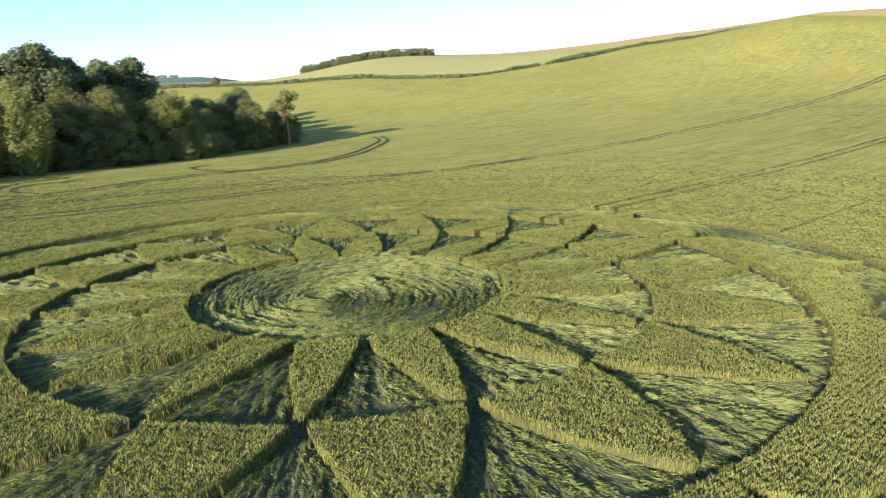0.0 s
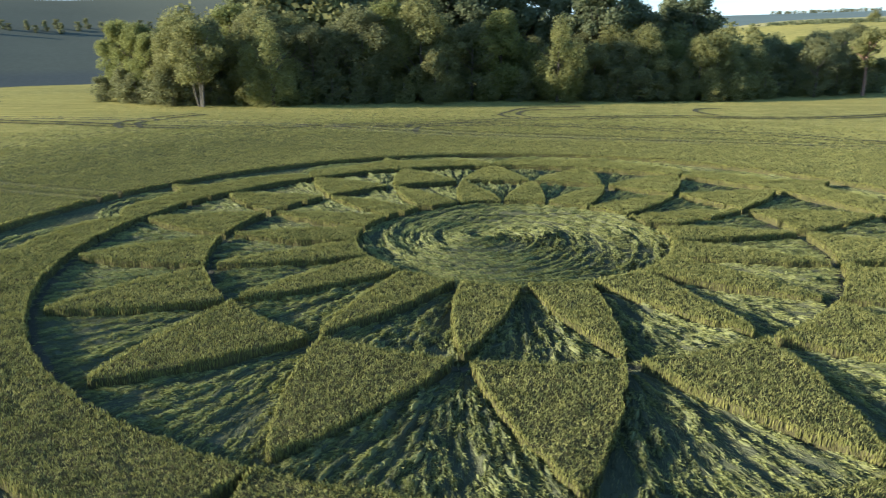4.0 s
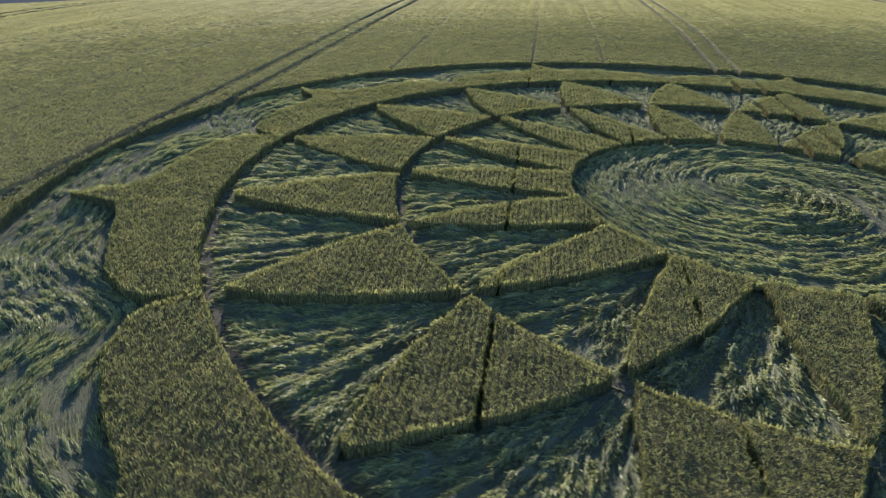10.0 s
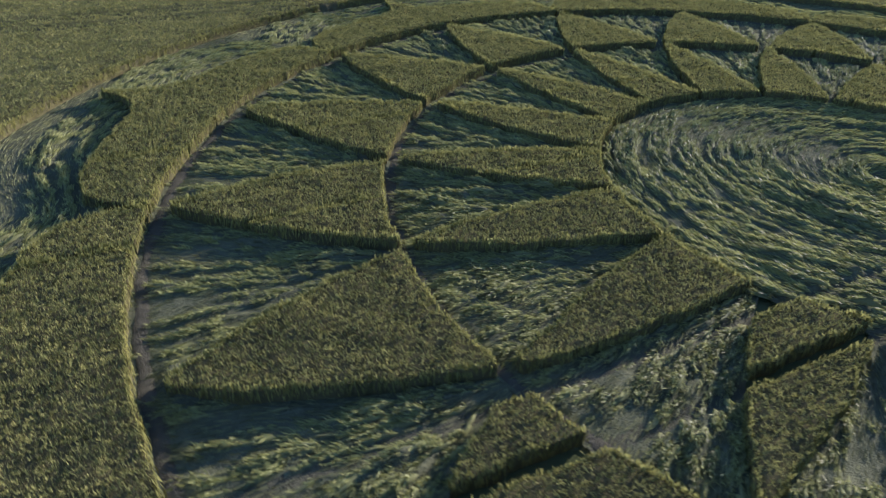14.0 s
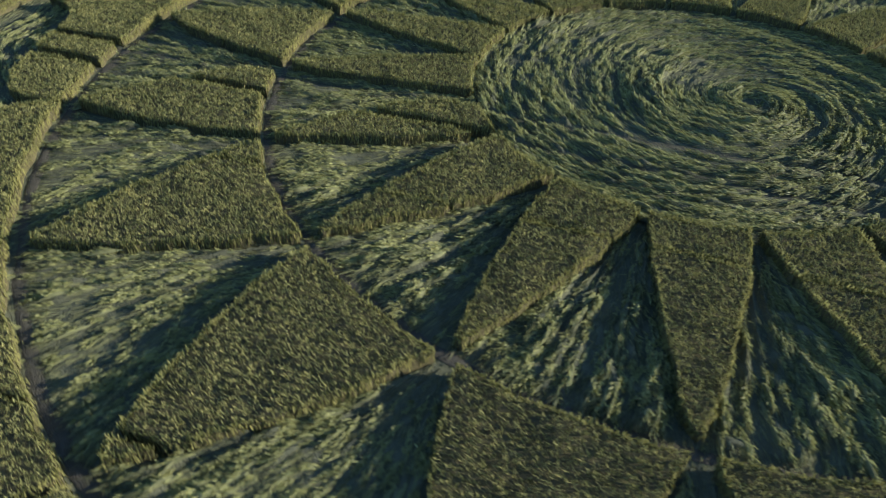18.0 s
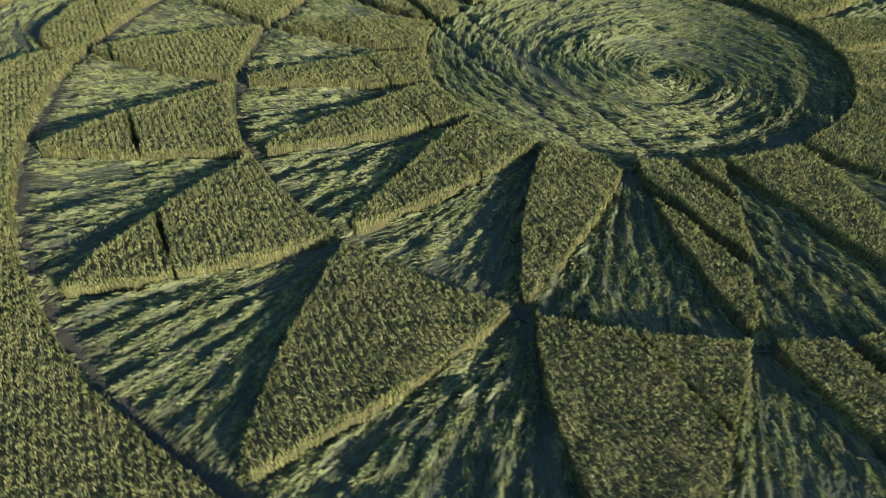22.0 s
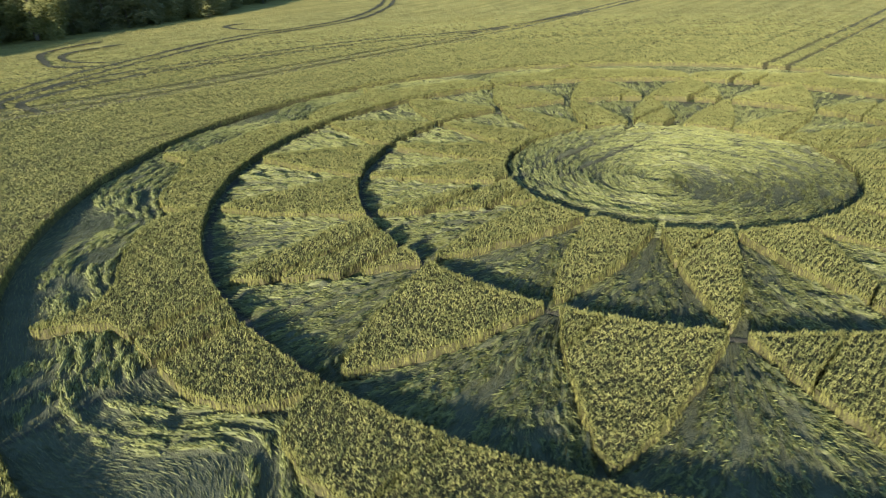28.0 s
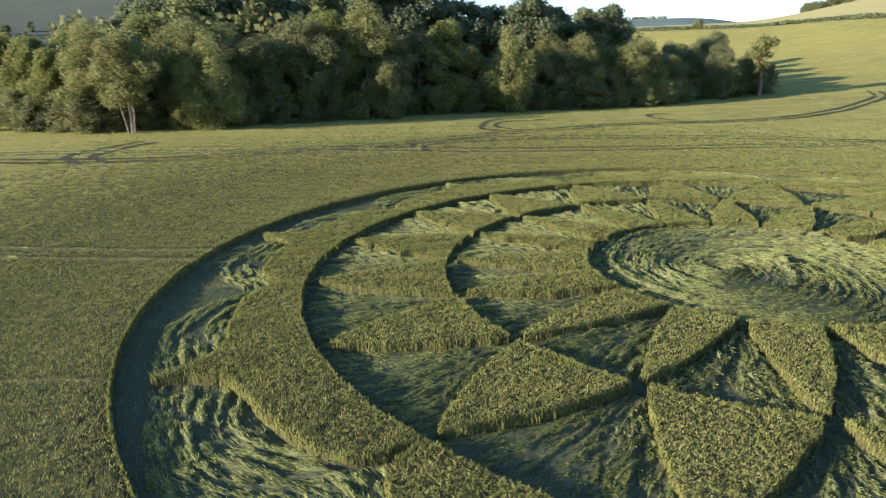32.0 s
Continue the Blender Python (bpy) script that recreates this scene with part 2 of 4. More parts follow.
def land(x, y):
    """Height of the ground: level at the formation, rising to the north-east, falling away to the south and west, with far hills."""
    x, y = np.asarray(x, float), np.asarray(y, float)
    r = np.hypot(x, y)
    s = x * 0.574 + y * 0.819 - 30
    s = np.maximum(s, 0)
    rise = np.where(s < 230, 0.0003 * s * s, 15.9 + 0.138 * (s - 230))
    rise = rise + 0.0004 * np.maximum(y - 100, 0) ** 2
    cap = 46 - 21 * smooth01(90, 106, np.degrees(np.arctan2(y, x)) % 360)
    rise = cap * np.tanh(rise / cap)
    west = 2.4 * np.tanh(0.0135 * np.maximum(-x - 5, 0)) * smooth01(28, 48, r) * smooth01(-70, 0, y)
    e = np.maximum(crest(x, y), 0)
    drop = -np.where(e < 60, 0.0022 * e * e, 7.9 + 0.26 * (e - 60))
    drop = np.maximum(drop, -34 + 0 * drop)
    az = np.degrees(np.arctan2(y, x)) % 360
    far_south = smooth01(128, 150, az) * (1 - smooth01(330, 350, az))
    far_north = 1 - smooth01(118, 140, az)
    hills = far_south * 112 * smooth01(260, 1050, r) + far_north * (1 - smooth01(95, 112, az)) * (24 + 12 * (1 - smooth01(68, 86, az))) * smooth01(480, 900, r)
    hills += smooth01(95, 110, az) * (1 - smooth01(128, 142, az)) * 102 * smooth01(800, 2000, r)
    hills += np.interp(az, [0, 30, 52, 59, 67, 74, 84, 96, 114], [0, 2, 4, 7.5, -1.5, -5.1, -5.1, -1.2, 0]) * smooth01(190, 330, r)
    roll = 0.35 * np.sin(x * 0.021 + 1) * np.sin(y * 0.017) * smooth01(50, 150, r)
    return rise + west + drop + hills + roll


# ---- tramlines and tracks in the standing crop ----
TRAM = radians(39.5)
TN = np.array([-math.sin(TRAM), math.cos(TRAM)])
TD = np.array([math.cos(TRAM), math.sin(TRAM)])
TRAM_OFFSETS = [5.45, 3.75, -27.3, -29.1, 38.0, 39.7, -62.5, -64.3]
DRILL_LINES = [9.45, 18.35, -4.8, -10.45, -20.4, -37.1, -48.0, 27.2]
GAPS = [(5.45, 0.24), (3.75, 0.24), (9.45, 0.05), (18.35, 0.075), (-4.8, 0.075), (-10.45, 0.075)]


def bezier(points, n):
    """A smooth line through the given points."""
    p = np.array([points[0], *points, points[-1]], float)
    out = []
    for i in range(1, len(p) - 2):
        for u in np.linspace(0, 1, n, endpoint=False):
            a, b, c, d = p[i - 1:i + 3]
            out.append(0.5 * (2 * b + (c - a) * u + (2 * a - 5 * b + 4 * c - d) * u * u + (3 * b - a - 3 * c + d) * u ** 3))
    return np.array(out)


HEADLAND = np.array([(-110, -20.5), (-93, -21.5), (-77, -19), (-66, -12), (-56, -5), (-50, 2), (-45.5, 11), (-41, 20), (-38, 30), (-34, 40), (-27, 54), (-15, 68), (-9, 84), (-6.5, 100), (-5.5, 112), (-8, 122)], float)
HEADLAND_TURN = np.gradient(HEADLAND, axis=0)
HEADLAND_SIDE = np.stack([-HEADLAND_TURN[:, 1], HEADLAND_TURN[:, 0]], 1) / np.linalg.norm(HEADLAND_TURN, axis=1)[:, None]
TRACKS = [
    bezier(HEADLAND, 10),
    bezier(HEADLAND + 1.8 * HEADLAND_SIDE, 10),
    bezier([(-39.5, 20), (-40, 23.5), (-34, 33.5), (-21, 44), (-9, 51.5), (3, 54.5), (20, 66)], 10),
    bezier([(-36.3, 19.2), (-38, 20.3), (-38.4, 23), (-32.6, 32.2), (-20, 42.3), (-8, 49.7), (3, 52.5)], 10),
    bezier([(-43.6, 54.4), (-46.6, 46.5), (-44, 39.7), (-41.5, 36.5), (-36, 36.8)], 10),
    bezier([(-40.4, 51.5), (-44, 45), (-41.6, 39.5), (-37, 38.6)], 10),
    bezier([(-56.5, -7), (-62.5, -5.7), (-65.7, 0.6), (-67.5, 5.5)], 8),
    bezier([(-55, -5), (-60.5, -4), (-63.8, 1.2), (-65.3, 6)], 8),
    bezier([(-29.5, 69), (-31.5, 66), (-29, 62), (-25, 61)], 8),
    bezier([(-110, -20.5), (-120, -17.5), (-128, -10)], 8),
    bezier([(-75, -17.2), (-90, -19.5), (-104, -18), (-113, -13)], 8),
]


def tram_wide(o):
    """The upper tramline has been driven wider than the others."""
    return 1.6 if o > 30 else 1.0


def track_depth(x, y, extra=True):
    """0 in the standing crop, up to 1 in the middle of a wheel track."""
    d = x * TN[0] + y * TN[1]
    out = np.zeros_like(x)
    for o in TRAM_OFFSETS:
        out = np.maximum(out, 1 - smooth01(0.1, 0.27, np.abs(d - o) / tram_wide(o)))
    for o in DRILL_LINES:
        out = np.maximum(out, 0.16 * (1 - smooth01(0.04, 0.14, np.abs(d - o))))
    if extra:
        for line in TRACKS:
            lo, hi = line.min(0) - 2, line.max(0) + 2
            near = np.where((x > lo[0]) & (x < hi[0]) & (y > lo[1]) & (y < hi[1]))[0]
            if len(near) == 0:
                continue
            best = np.full(len(near), 1e9)
            for a, b in zip(line[:-1], line[1:]):
                ab = b - a
                u = np.clip(((x[near] - a[0]) * ab[0] + (y[near] - a[1]) * ab[1]) / (ab @ ab), 0, 1)
                best = np.minimum(best, np.hypot(x[near] - a[0] - u * ab[0], y[near] - a[1] - u * ab[1]))
            out[near] = np.maximum(out[near], 1 - smooth01(0.15, 0.42, best))
    return out


# ---- the plan of the formation: rings of 18 leaves, 18 darts and 9 bracket-shaped segments ----
N, STEP = 18, 20.0
LEAF_AT, DART_AT, BRACKET_AT = 11.3, 21.6, 1.6
R_EYE, R_BAND, R_EDGE = 8.1, 22.0, 28.8
TOP = 0.58


def leaf_half(r):
    """Half the angle of a leaf of the inner ring at radius r."""
    return 9.0 * (15.0 - r) / (15.0 - 8.1)


def dart_half(r):
    """Half the angle of a dart of the second ring at radius r."""
    u = (21.5 - r) / (21.5 - 15.25)
    return 9.05 * u + 0.9 * u * (1 - u)


def bracket_radius(d):
    """Outer radius of a bracket-shaped segment at d degrees from its point."""
    return np.interp(np.abs(d), [0, 0.7, 2, 4.5, 10, 14, 17, 18.6, 19.4, 19.75], [27.5, 26.5, 25.5, 25.0, 24.75, 24.65, 24.3, 23.8, 23.1, 22.5])


def polar(r, deg):
    return np.stack([r * np.cos(np.radians(deg)), r * np.sin(np.radians(deg))], -1)


def leaf_outline(mid):
    r = np.linspace(R_EYE, 14.75, 14)
    base = np.linspace(-leaf_half(R_EYE), leaf_half(R_EYE), 8)[1:-1]
    return np.concatenate([polar(np.full(6, R_EYE), mid + base), polar(r, mid + leaf_half(r)), polar(r[::-1], mid - leaf_half(r[::-1]))])


def dart_outline(mid):
    r = np.linspace(15.3, 21.35, 16)
    base = np.linspace(-dart_half(15.3), dart_half(15.3), 8)[1:-1]
    return np.concatenate([polar(np.full(6, 15.3), mid + base), polar(r, mid + dart_half(r)), polar(r[::-1], mid - dart_half(r[::-1]))])


def bracket_outline(mid):
    d = np.concatenate([-np.array([19.75, 19.2, 18, 15, 12, 9, 6.5, 4.5, 3, 2, 1.2, 0.7]), [0], np.array([0.7, 1.2, 2, 3, 4.5, 6.5, 9, 12, 15, 18, 19.2, 19.75])])
    inner = np.linspace(19.75, -19.75, 24)
    return np.concatenate([polar(np.full(24, R_BAND), mid + inner), polar(bracket_radius(d), mid + d)])


def clip(poly, n, o):
    """The part of a polygon where n.p >= o."""
    out = []
    if len(poly) < 3:
        return poly
    s = poly @ n - o
    for i in range(len(poly)):
        j = (i + 1) % len(poly)
        if s[i] >= 0:
            out.append(poly[i])
        if (s[i] >= 0) != (s[j] >= 0):
            out.append(poly[i] + (poly[j] - poly[i]) * s[i] / (s[i] - s[j]))
    return np.array(out)


def area(poly):
    x, y = poly.T
    return 0.5 * np.sum(x * np.roll(y, -1) - y * np.roll(x, -1))


def inside(poly, p):
    x, y = p.T
    res = np.zeros(len(p), bool)
    for (ax, ay), (bx, by) in zip(poly, np.roll(poly, -1, 0)):
        hit = ((ay > y) != (by > y)) & (x < (bx - ax) * (y - ay) / (by - ay + 1e-12) + ax)
        res ^= hit
    return res


def scatter(poly, density):
    lo, hi = poly.min(0), poly.max(0)
    n = int((hi - lo).prod() * density)
    p = lo + rng.random((n, 2)) * (hi - lo)
    return p[inside(poly, p)]


def tram_pieces(poly, gaps=GAPS):
    """Cuts a polygon along the tramline and the thin drill gaps that run through the formation."""
    parts = [poly]
    for o, w in gaps:
        parts = [q for p in parts for q in (clip(p, TN, o + w), clip(p, -TN, -(o - w))) if len(q) > 2 and abs(area(q)) > 0.2]
    return parts


def extruded(name, poly, z0, z1, mat):
    """A closed block over a plan outline, with its top filled inside the outline only."""
    if area(poly) < 0:
        poly = poly[::-1]
    keep = np.linalg.norm(poly - np.roll(poly, 1, 0), axis=1) > 1e-3
    poly = poly[keep]
    n = len(poly)
    pts, _, tris, *_ = delaunay_2d_cdt([Vector(p) for p in poly], [], [list(range(n))], 1, 1e-5)
    verts = [(p.x, p.y, z1) for p in pts] + [(*p, z1) for p in poly] + [(*p, z0) for p in poly]
    m = len(pts)
    faces = [tuple(t) for t in tris] + [(m + n + i, m + n + (i + 1) % n, m + (i + 1) % n, m + i) for i in range(n)]
    me = bpy.data.meshes.new(name)
    me.from_pydata(verts, [], faces)
    me.materials.append(mat)
    return me


def edge_points(poly, spacing):
    nxt = np.roll(poly, -1, 0)
    out, normal = [], []
    for a, b in zip(poly, nxt):
        d = b - a
        length = np.hypot(*d)
        if length < 1e-4:
            continue
        n = max(1, int(length / spacing))
        u = (np.arange(n) + rng.random(n)) / n
        out.append(a + u[:, None] * d)
        normal.append(np.tile(np.array([d[1], -d[0]]) / length, (n, 1)))
    return np.concatenate(out), np.concatenate(normal)


def ragged(poly):
    """The same outline with uneven edges, as feet and boards leave them."""
    p = np.concatenate([np.linspace(a, b, max(1, int(np.hypot(*(b - a)) / 0.2)), endpoint=False) for a, b in zip(poly, np.roll(poly, -1, 0))])
    d = np.roll(p, -1, 0) - np.roll(p, 1, 0)
    out = np.stack([d[:, 1], -d[:, 0]], 1) / (np.linalg.norm(d, axis=1)[:, None] + 1e-9)
    return p + out * (0.13 * (noise_2d(p * 1.3) - 0.55) + 0.1 * (noise_2d(p * 4.1 + 9) - 0.5))[:, None]


def standing_block(poly, label, group):
    """One block of standing wheat: a dense core, ears over its top and stalks round its edge."""
    if area(poly) < 0:
        poly = poly[::-1]
    poly = ragged(poly)
    # Core top and sides are dark: shade among the stalks, set in colour.
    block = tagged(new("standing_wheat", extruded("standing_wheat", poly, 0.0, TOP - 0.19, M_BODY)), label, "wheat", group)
    v, f = ear_layer(scatter(poly, 900), lambda p: 0.0 * p[:, 0], poly=poly)
    tagged(child("ear_layer", mesh_from("ear_layer", v, f, M_EARS), block), kind="stuff")
    p, normal = edge_points(poly, 0.0068)
    tagged(child("edge_fringe", fringe(p, normal), block), kind="stuff")
    return block


def fringe(p, normal):
    """The ragged side of standing wheat: upright stalks and leaves from the foot to the ears that lean over the rim."""
    n = len(p)
    along = np.stack([-normal[:, 1], normal[:, 0]], 1)
    high = TOP - 0.1 + 0.16 * (noise_2d(p * 2.3) - 0.5) + rng.normal(0, 0.03, n)
    foot = (0.05 + 0.68 * rng.random(n) ** 0.75) * high
    tall = np.minimum(high - foot, rng.uniform(0.14, 0.4, n))
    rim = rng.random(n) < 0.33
    foot = np.where(rim, high - 0.1, foot)
    tall = np.where(rim, rng.uniform(0.09, 0.19, n), tall)
    skirt = 0.095 * (0.4 + noise_2d(p * 1.1 + 60))
    out = normal * (rng.normal(-0.03, 0.025, n) + skirt * (1 - foot / high))[:, None] + along * rng.normal(0, 0.02, (n, 1))
    way = normal * (rng.normal(0.015, 0.03, n) - skirt * tall / high)[:, None] + along * rng.normal(0, 0.03, (n, 1))
    width = rng.uniform(0.009, 0.02, n)
    side = np.concatenate([along + normal * rng.normal(0, 0.45, (n, 1)), rng.normal(0, 0.1, (n, 1))], 1) * width[:, None]
    v, f = blades(np.concatenate([p + out, foot[:, None]], 1), np.concatenate([way, tall[:, None]], 1), width, side)
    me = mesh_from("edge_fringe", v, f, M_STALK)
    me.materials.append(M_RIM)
    # Top blades take the paler rim-lit colour, those below the darker one.
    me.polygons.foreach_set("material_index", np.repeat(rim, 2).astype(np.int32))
    return me


def ear_layer(p, ground_height, size=1.0, row=0.2, poly=None):
    """Nodding ears and flag leaves, drilled in rows and standing in small clumps, over the top of standing wheat."""
    d = p @ TN
    shift = (np.round(d / row) * row + rng.normal(0, 0.06, len(p)) - d) * 0.33
    p = p + shift[:, None] * TN
    clump = noise_2d(np.stack([p[:, 0] * 0.8 + p[:, 1] * 0.6, p[:, 1] * 0.8 - p[:, 0] * 0.6], 1) * 11.5 + 40)
    keep = rng.random(len(p)) < 0.36 + 1.15 * clump
    if poly is not None:
        keep &= inside(poly, p)
    size = np.broadcast_to(size, (len(p), 1))[keep]
    p, clump = p[keep], clump[keep]
    n = len(p)
    low = 0.05 * (noise_2d(p * 0.5) - 0.5) + 0.07 * (noise_2d(p * 2.1 + 3) - 0.5) + 0.175 * (clump - 0.5) + rng.normal(0, 0.03, n)
    tilt = rng.normal(0, 0.035, (n, 2)) + 0.012
    way = np.stack([tilt[:, 0], tilt[:, 1], rng.uniform(0.055, 0.105, n)], 1) * size
    base = np.stack([p[:, 0], p[:, 1], ground_height(p) + TOP - 0.14 + low], 1)
    return blades(base, way, rng.uniform(0.007, 0.0135, n) * size[:, 0])


def noise_2d(p):
    """Smooth noise between 0 and 1 for many places."""
    i = np.floor(p)
    u = p - i
    u = u * u * (3 - 2 * u)

    def h(a, b):
        s = np.sin(a * 127.1 + b * 311.7) * 43758.5453
        return s - np.floor(s)
    x, y = i[:, 0], i[:, 1]
    return (h(x, y) * (1 - u[:, 0]) + h(x + 1, y) * u[:, 0]) * (1 - u[:, 1]) + (h(x, y + 1) * (1 - u[:, 0]) + h(x + 1, y + 1) * u[:, 0]) * u[:, 1]


# ---- ground ----
def polar_sheet(rs, azs, z, hole=False):
    r, a = np.meshgrid(rs, np.radians(azs), indexing="ij")
    x, y = (r * np.cos(a)).ravel(), (r * np.sin(a)).ravel()
    v = np.stack([x, y, z(x, y)], 1)
    nr, na = len(rs), len(azs)
    i, j = np.meshgrid(np.arange(nr - 1), np.arange(na), indexing="ij")
    k = (j + 1) % na
    f = np.stack([i * na + j, (i + 1) * na + j, (i + 1) * na + k, i * na + k], -1).reshape(-1, 4)
    if not hole:
        v = np.concatenate([v, [[0, 0, float(z(np.zeros(1), np.zeros(1))[0])]]])
    return v, f


rs = np.concatenate([[0.5], np.arange(4, 60, 4), 60 * 1.045 ** np.arange(0, 98)])
v, f = polar_sheet(rs, np.arange(0, 360, 1.0), lambda x, y: land(x, y) - 0.03, True)
me = mesh_from("ground", v, f, M_GROUND, True)
x, y = v[:, 0], v[:, 1]
r, az = np.hypot(x, y), np.degrees(np.arctan2(y, x)) % 360
tint = np.tile((0.085, 0.105, 0.04), (len(v), 1))
north = (az > 40) & (az < 130) & ((y > np.interp(x, [-150, -130, -40, 15, 60, 130, 220, 330], [305, 300, 285, 272, 300, 365, 400, 400])) | (r > 425))
tint[north] = (0.42, 0.38, 0.15)
tint[north & (r > 560) & (az < 101)] = (0.45, 0.36, 0.145)
# Northern ridge: the bluish haze of distance is put into the tint.
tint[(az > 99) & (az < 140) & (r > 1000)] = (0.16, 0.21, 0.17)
# Southern slopes: haze and shade are put into dull, dark tints.
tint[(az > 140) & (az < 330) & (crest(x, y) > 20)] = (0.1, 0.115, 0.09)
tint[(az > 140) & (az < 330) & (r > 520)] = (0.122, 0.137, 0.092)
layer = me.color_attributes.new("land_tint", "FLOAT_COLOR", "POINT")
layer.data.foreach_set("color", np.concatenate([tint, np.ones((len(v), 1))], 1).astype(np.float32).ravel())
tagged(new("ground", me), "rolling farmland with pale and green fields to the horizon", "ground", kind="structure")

# ---- the wide field of standing wheat round the formation ----
HEDGE = np.array([(-150, 305), (-130, 300), (-40, 285), (15, 272), (60, 300), (130, 365), (220, 400), (330, 400)], float)


def past_hedge(x, y):
    return smooth01(-2, 3, y - np.interp(x, HEDGE[:, 0], HEDGE[:, 1]))


def canopy(x, y, groove=0.4):
    p = np.stack([x, y], 1)
    rough = 0.05 * (noise_2d(p * 1.7) - 0.5) + 0.05 * (noise_2d(p * 0.35 + 9) - 0.5)
    return land(x, y) + (TOP - 0.14 + rough) - 0.09 * (1 - smooth01(42, 62, np.hypot(x, y))) - 1.6 * past_hedge(x, y) - groove * track_depth(x, y, False)


steps = [0.0]
while steps[-1] < 420:
    steps.append(steps[-1] + max(0.35, (steps[-1] - 62) * 0.03))
steps = np.array(steps)
along = np.concatenate([-steps[:0:-1], steps])
across = along[np.min(np.abs(along[:, None] - np.array(TRAM_OFFSETS + DRILL_LINES)), 1) > 0.42]
across = np.sort(np.concatenate([across, *[[o + k * tram_wide(o) for k in (-0.24, -0.15, 0.15, 0.24)] for o in TRAM_OFFSETS], *[(o - 0.14, o, o + 0.14) for o in DRILL_LINES]]))
ga, gb = np.meshgrid(along, across, indexing="ij")
cell = np.maximum(0.35, (np.abs(ga) - 62) * 0.03)
jit = rng.uniform(-0.3, 0.3, ga.shape) * cell
ga = ga + jit
x, y = (ga * TD[0] + gb * TN[0]).ravel(), (ga * TD[1] + gb * TN[1]).ravel()
v = np.stack([x, y, canopy(x, y) + rng.uniform(-0.045, 0.045, len(x)) * (1 - track_depth(x, y, False))], 1)
na, nb = len(along), len(across)
i, j = np.meshgrid(np.arange(na - 1), np.arange(nb - 1), indexing="ij")
f = np.stack([i * nb + j, (i + 1) * nb + j, (i + 1) * nb + j + 1, i * nb + j + 1], -1).reshape(-1, 4)
rr = np.hypot(x, y)
f = f[(rr[f].min(1) > R_EDGE + 0.5) & (rr[f].max(1) < 425) & (crest(x, y)[f].max(1) < 45)]
# Groove floors and walls share the track colour, groove shade included.
trod = track_depth(x, y, False)[f].max(1) > 0.45
field_mesh = mesh_from("wheat_field", v, f, M_FIELD)
field_mesh.materials.append(M_TRACK)
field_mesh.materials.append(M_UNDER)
# Nearer in, more of the sheet takes the shaded colour under the ears.
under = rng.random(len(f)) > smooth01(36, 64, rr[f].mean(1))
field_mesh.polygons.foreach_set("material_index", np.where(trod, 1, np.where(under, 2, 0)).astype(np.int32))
field = tagged(new("wheat_field", field_mesh), "wide field of ripening green-gold wheat with tractor tramlines", "wheat field", kind="structure")

# the field's edge round the formation, in the core's shaded colour
azs = np.arange(0, 360, 0.06)
v, f = polar_sheet(np.array([R_EDGE, R_EDGE + 0.25, R_EDGE + 0.6, R_EDGE + 1.0, R_EDGE + 1.4]), azs, canopy, True)
wall = v[:len(azs)].copy()
wall[:, 2] = -0.05
k = np.arange(len(azs))
f = np.concatenate([f, np.stack([len(v) + k, k, (k + 1) % len(azs), len(v) + (k + 1) % len(azs)], 1)])
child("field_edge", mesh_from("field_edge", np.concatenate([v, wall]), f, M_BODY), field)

# wheel tracks on the headland
def ribbon(line, width):
    """A trodden strip along a line, ragged at its sides and sunk among the ears."""
    line = np.concatenate([np.linspace(a, b, max(2, int(np.hypot(*(b - a)) / 0.7)), endpoint=False) for a, b in zip(line[:-1], line[1:])])
    turn = np.gradient(line, axis=0)
    side = np.stack([-turn[:, 1], turn[:, 0]], 1) / (np.linalg.norm(turn, axis=1)[:, None] + 1e-9)
    half = width * (0.5 + 0.5 * (noise_2d(line * 0.9) - 0.5))[:, None]
    p = np.stack([line - side * half, line, line + side * half], 1).reshape(-1, 2)
    z = canopy(p[:, 0], p[:, 1]).reshape(-1, 3) + (0.08, 0.055, 0.08)
    k = np.arange(len(line) - 1)[:, None] * 3
    f = np.concatenate([k + (0, 3, 4, 1), k + (1, 4, 5, 2)])
    # Near-flat strip: the shade of a groove is held by its dark colour.
    return mesh_from("wheel_track", np.concatenate([p, z.reshape(-1, 1)], 1), f, M_TRACK)


for line in TRACKS:
    child("wheel_track", ribbon(line, 0.64), field, "dark wheel track pressed into the wheat")

# ears that stand out of the field near the formation, and stalks along its inner edge
p = []
for inner, outer, density in ((R_EDGE, 33, 320), (33, 38, 250), (38, 44, 165), (44, 52, 90), (52, 62, 38), (62, 72, 14), (72, 84, 5)):
    n = int(math.pi * (outer ** 2 - inner ** 2) * density)
    p.append(polar(np.sqrt(rng.uniform(inner ** 2, outer ** 2, n)), rng.uniform(0, 360, n)))
p = np.concatenate(p)
p = p[track_depth(p[:, 0], p[:, 1]) < 0.02]
size = np.interp(np.linalg.norm(p, axis=1), [32, 40, 50, 90], [1.2, 1.45, 1.75, 2.0])
v, f = ear_layer(p, lambda q: land(q[:, 0], q[:, 1]), size[:, None])
tagged(child("ear_layer", mesh_from("ear_layer", v, f, M_EARS), field), kind="stuff")
n = 27000
p = polar(np.full(n, R_EDGE), rng.uniform(0, 360, n))
p = p[track_depth(p[:, 0], p[:, 1]) < 0.3]
tagged(child("edge_fringe", fringe(p, -p / R_EDGE), field), kind="stuff")

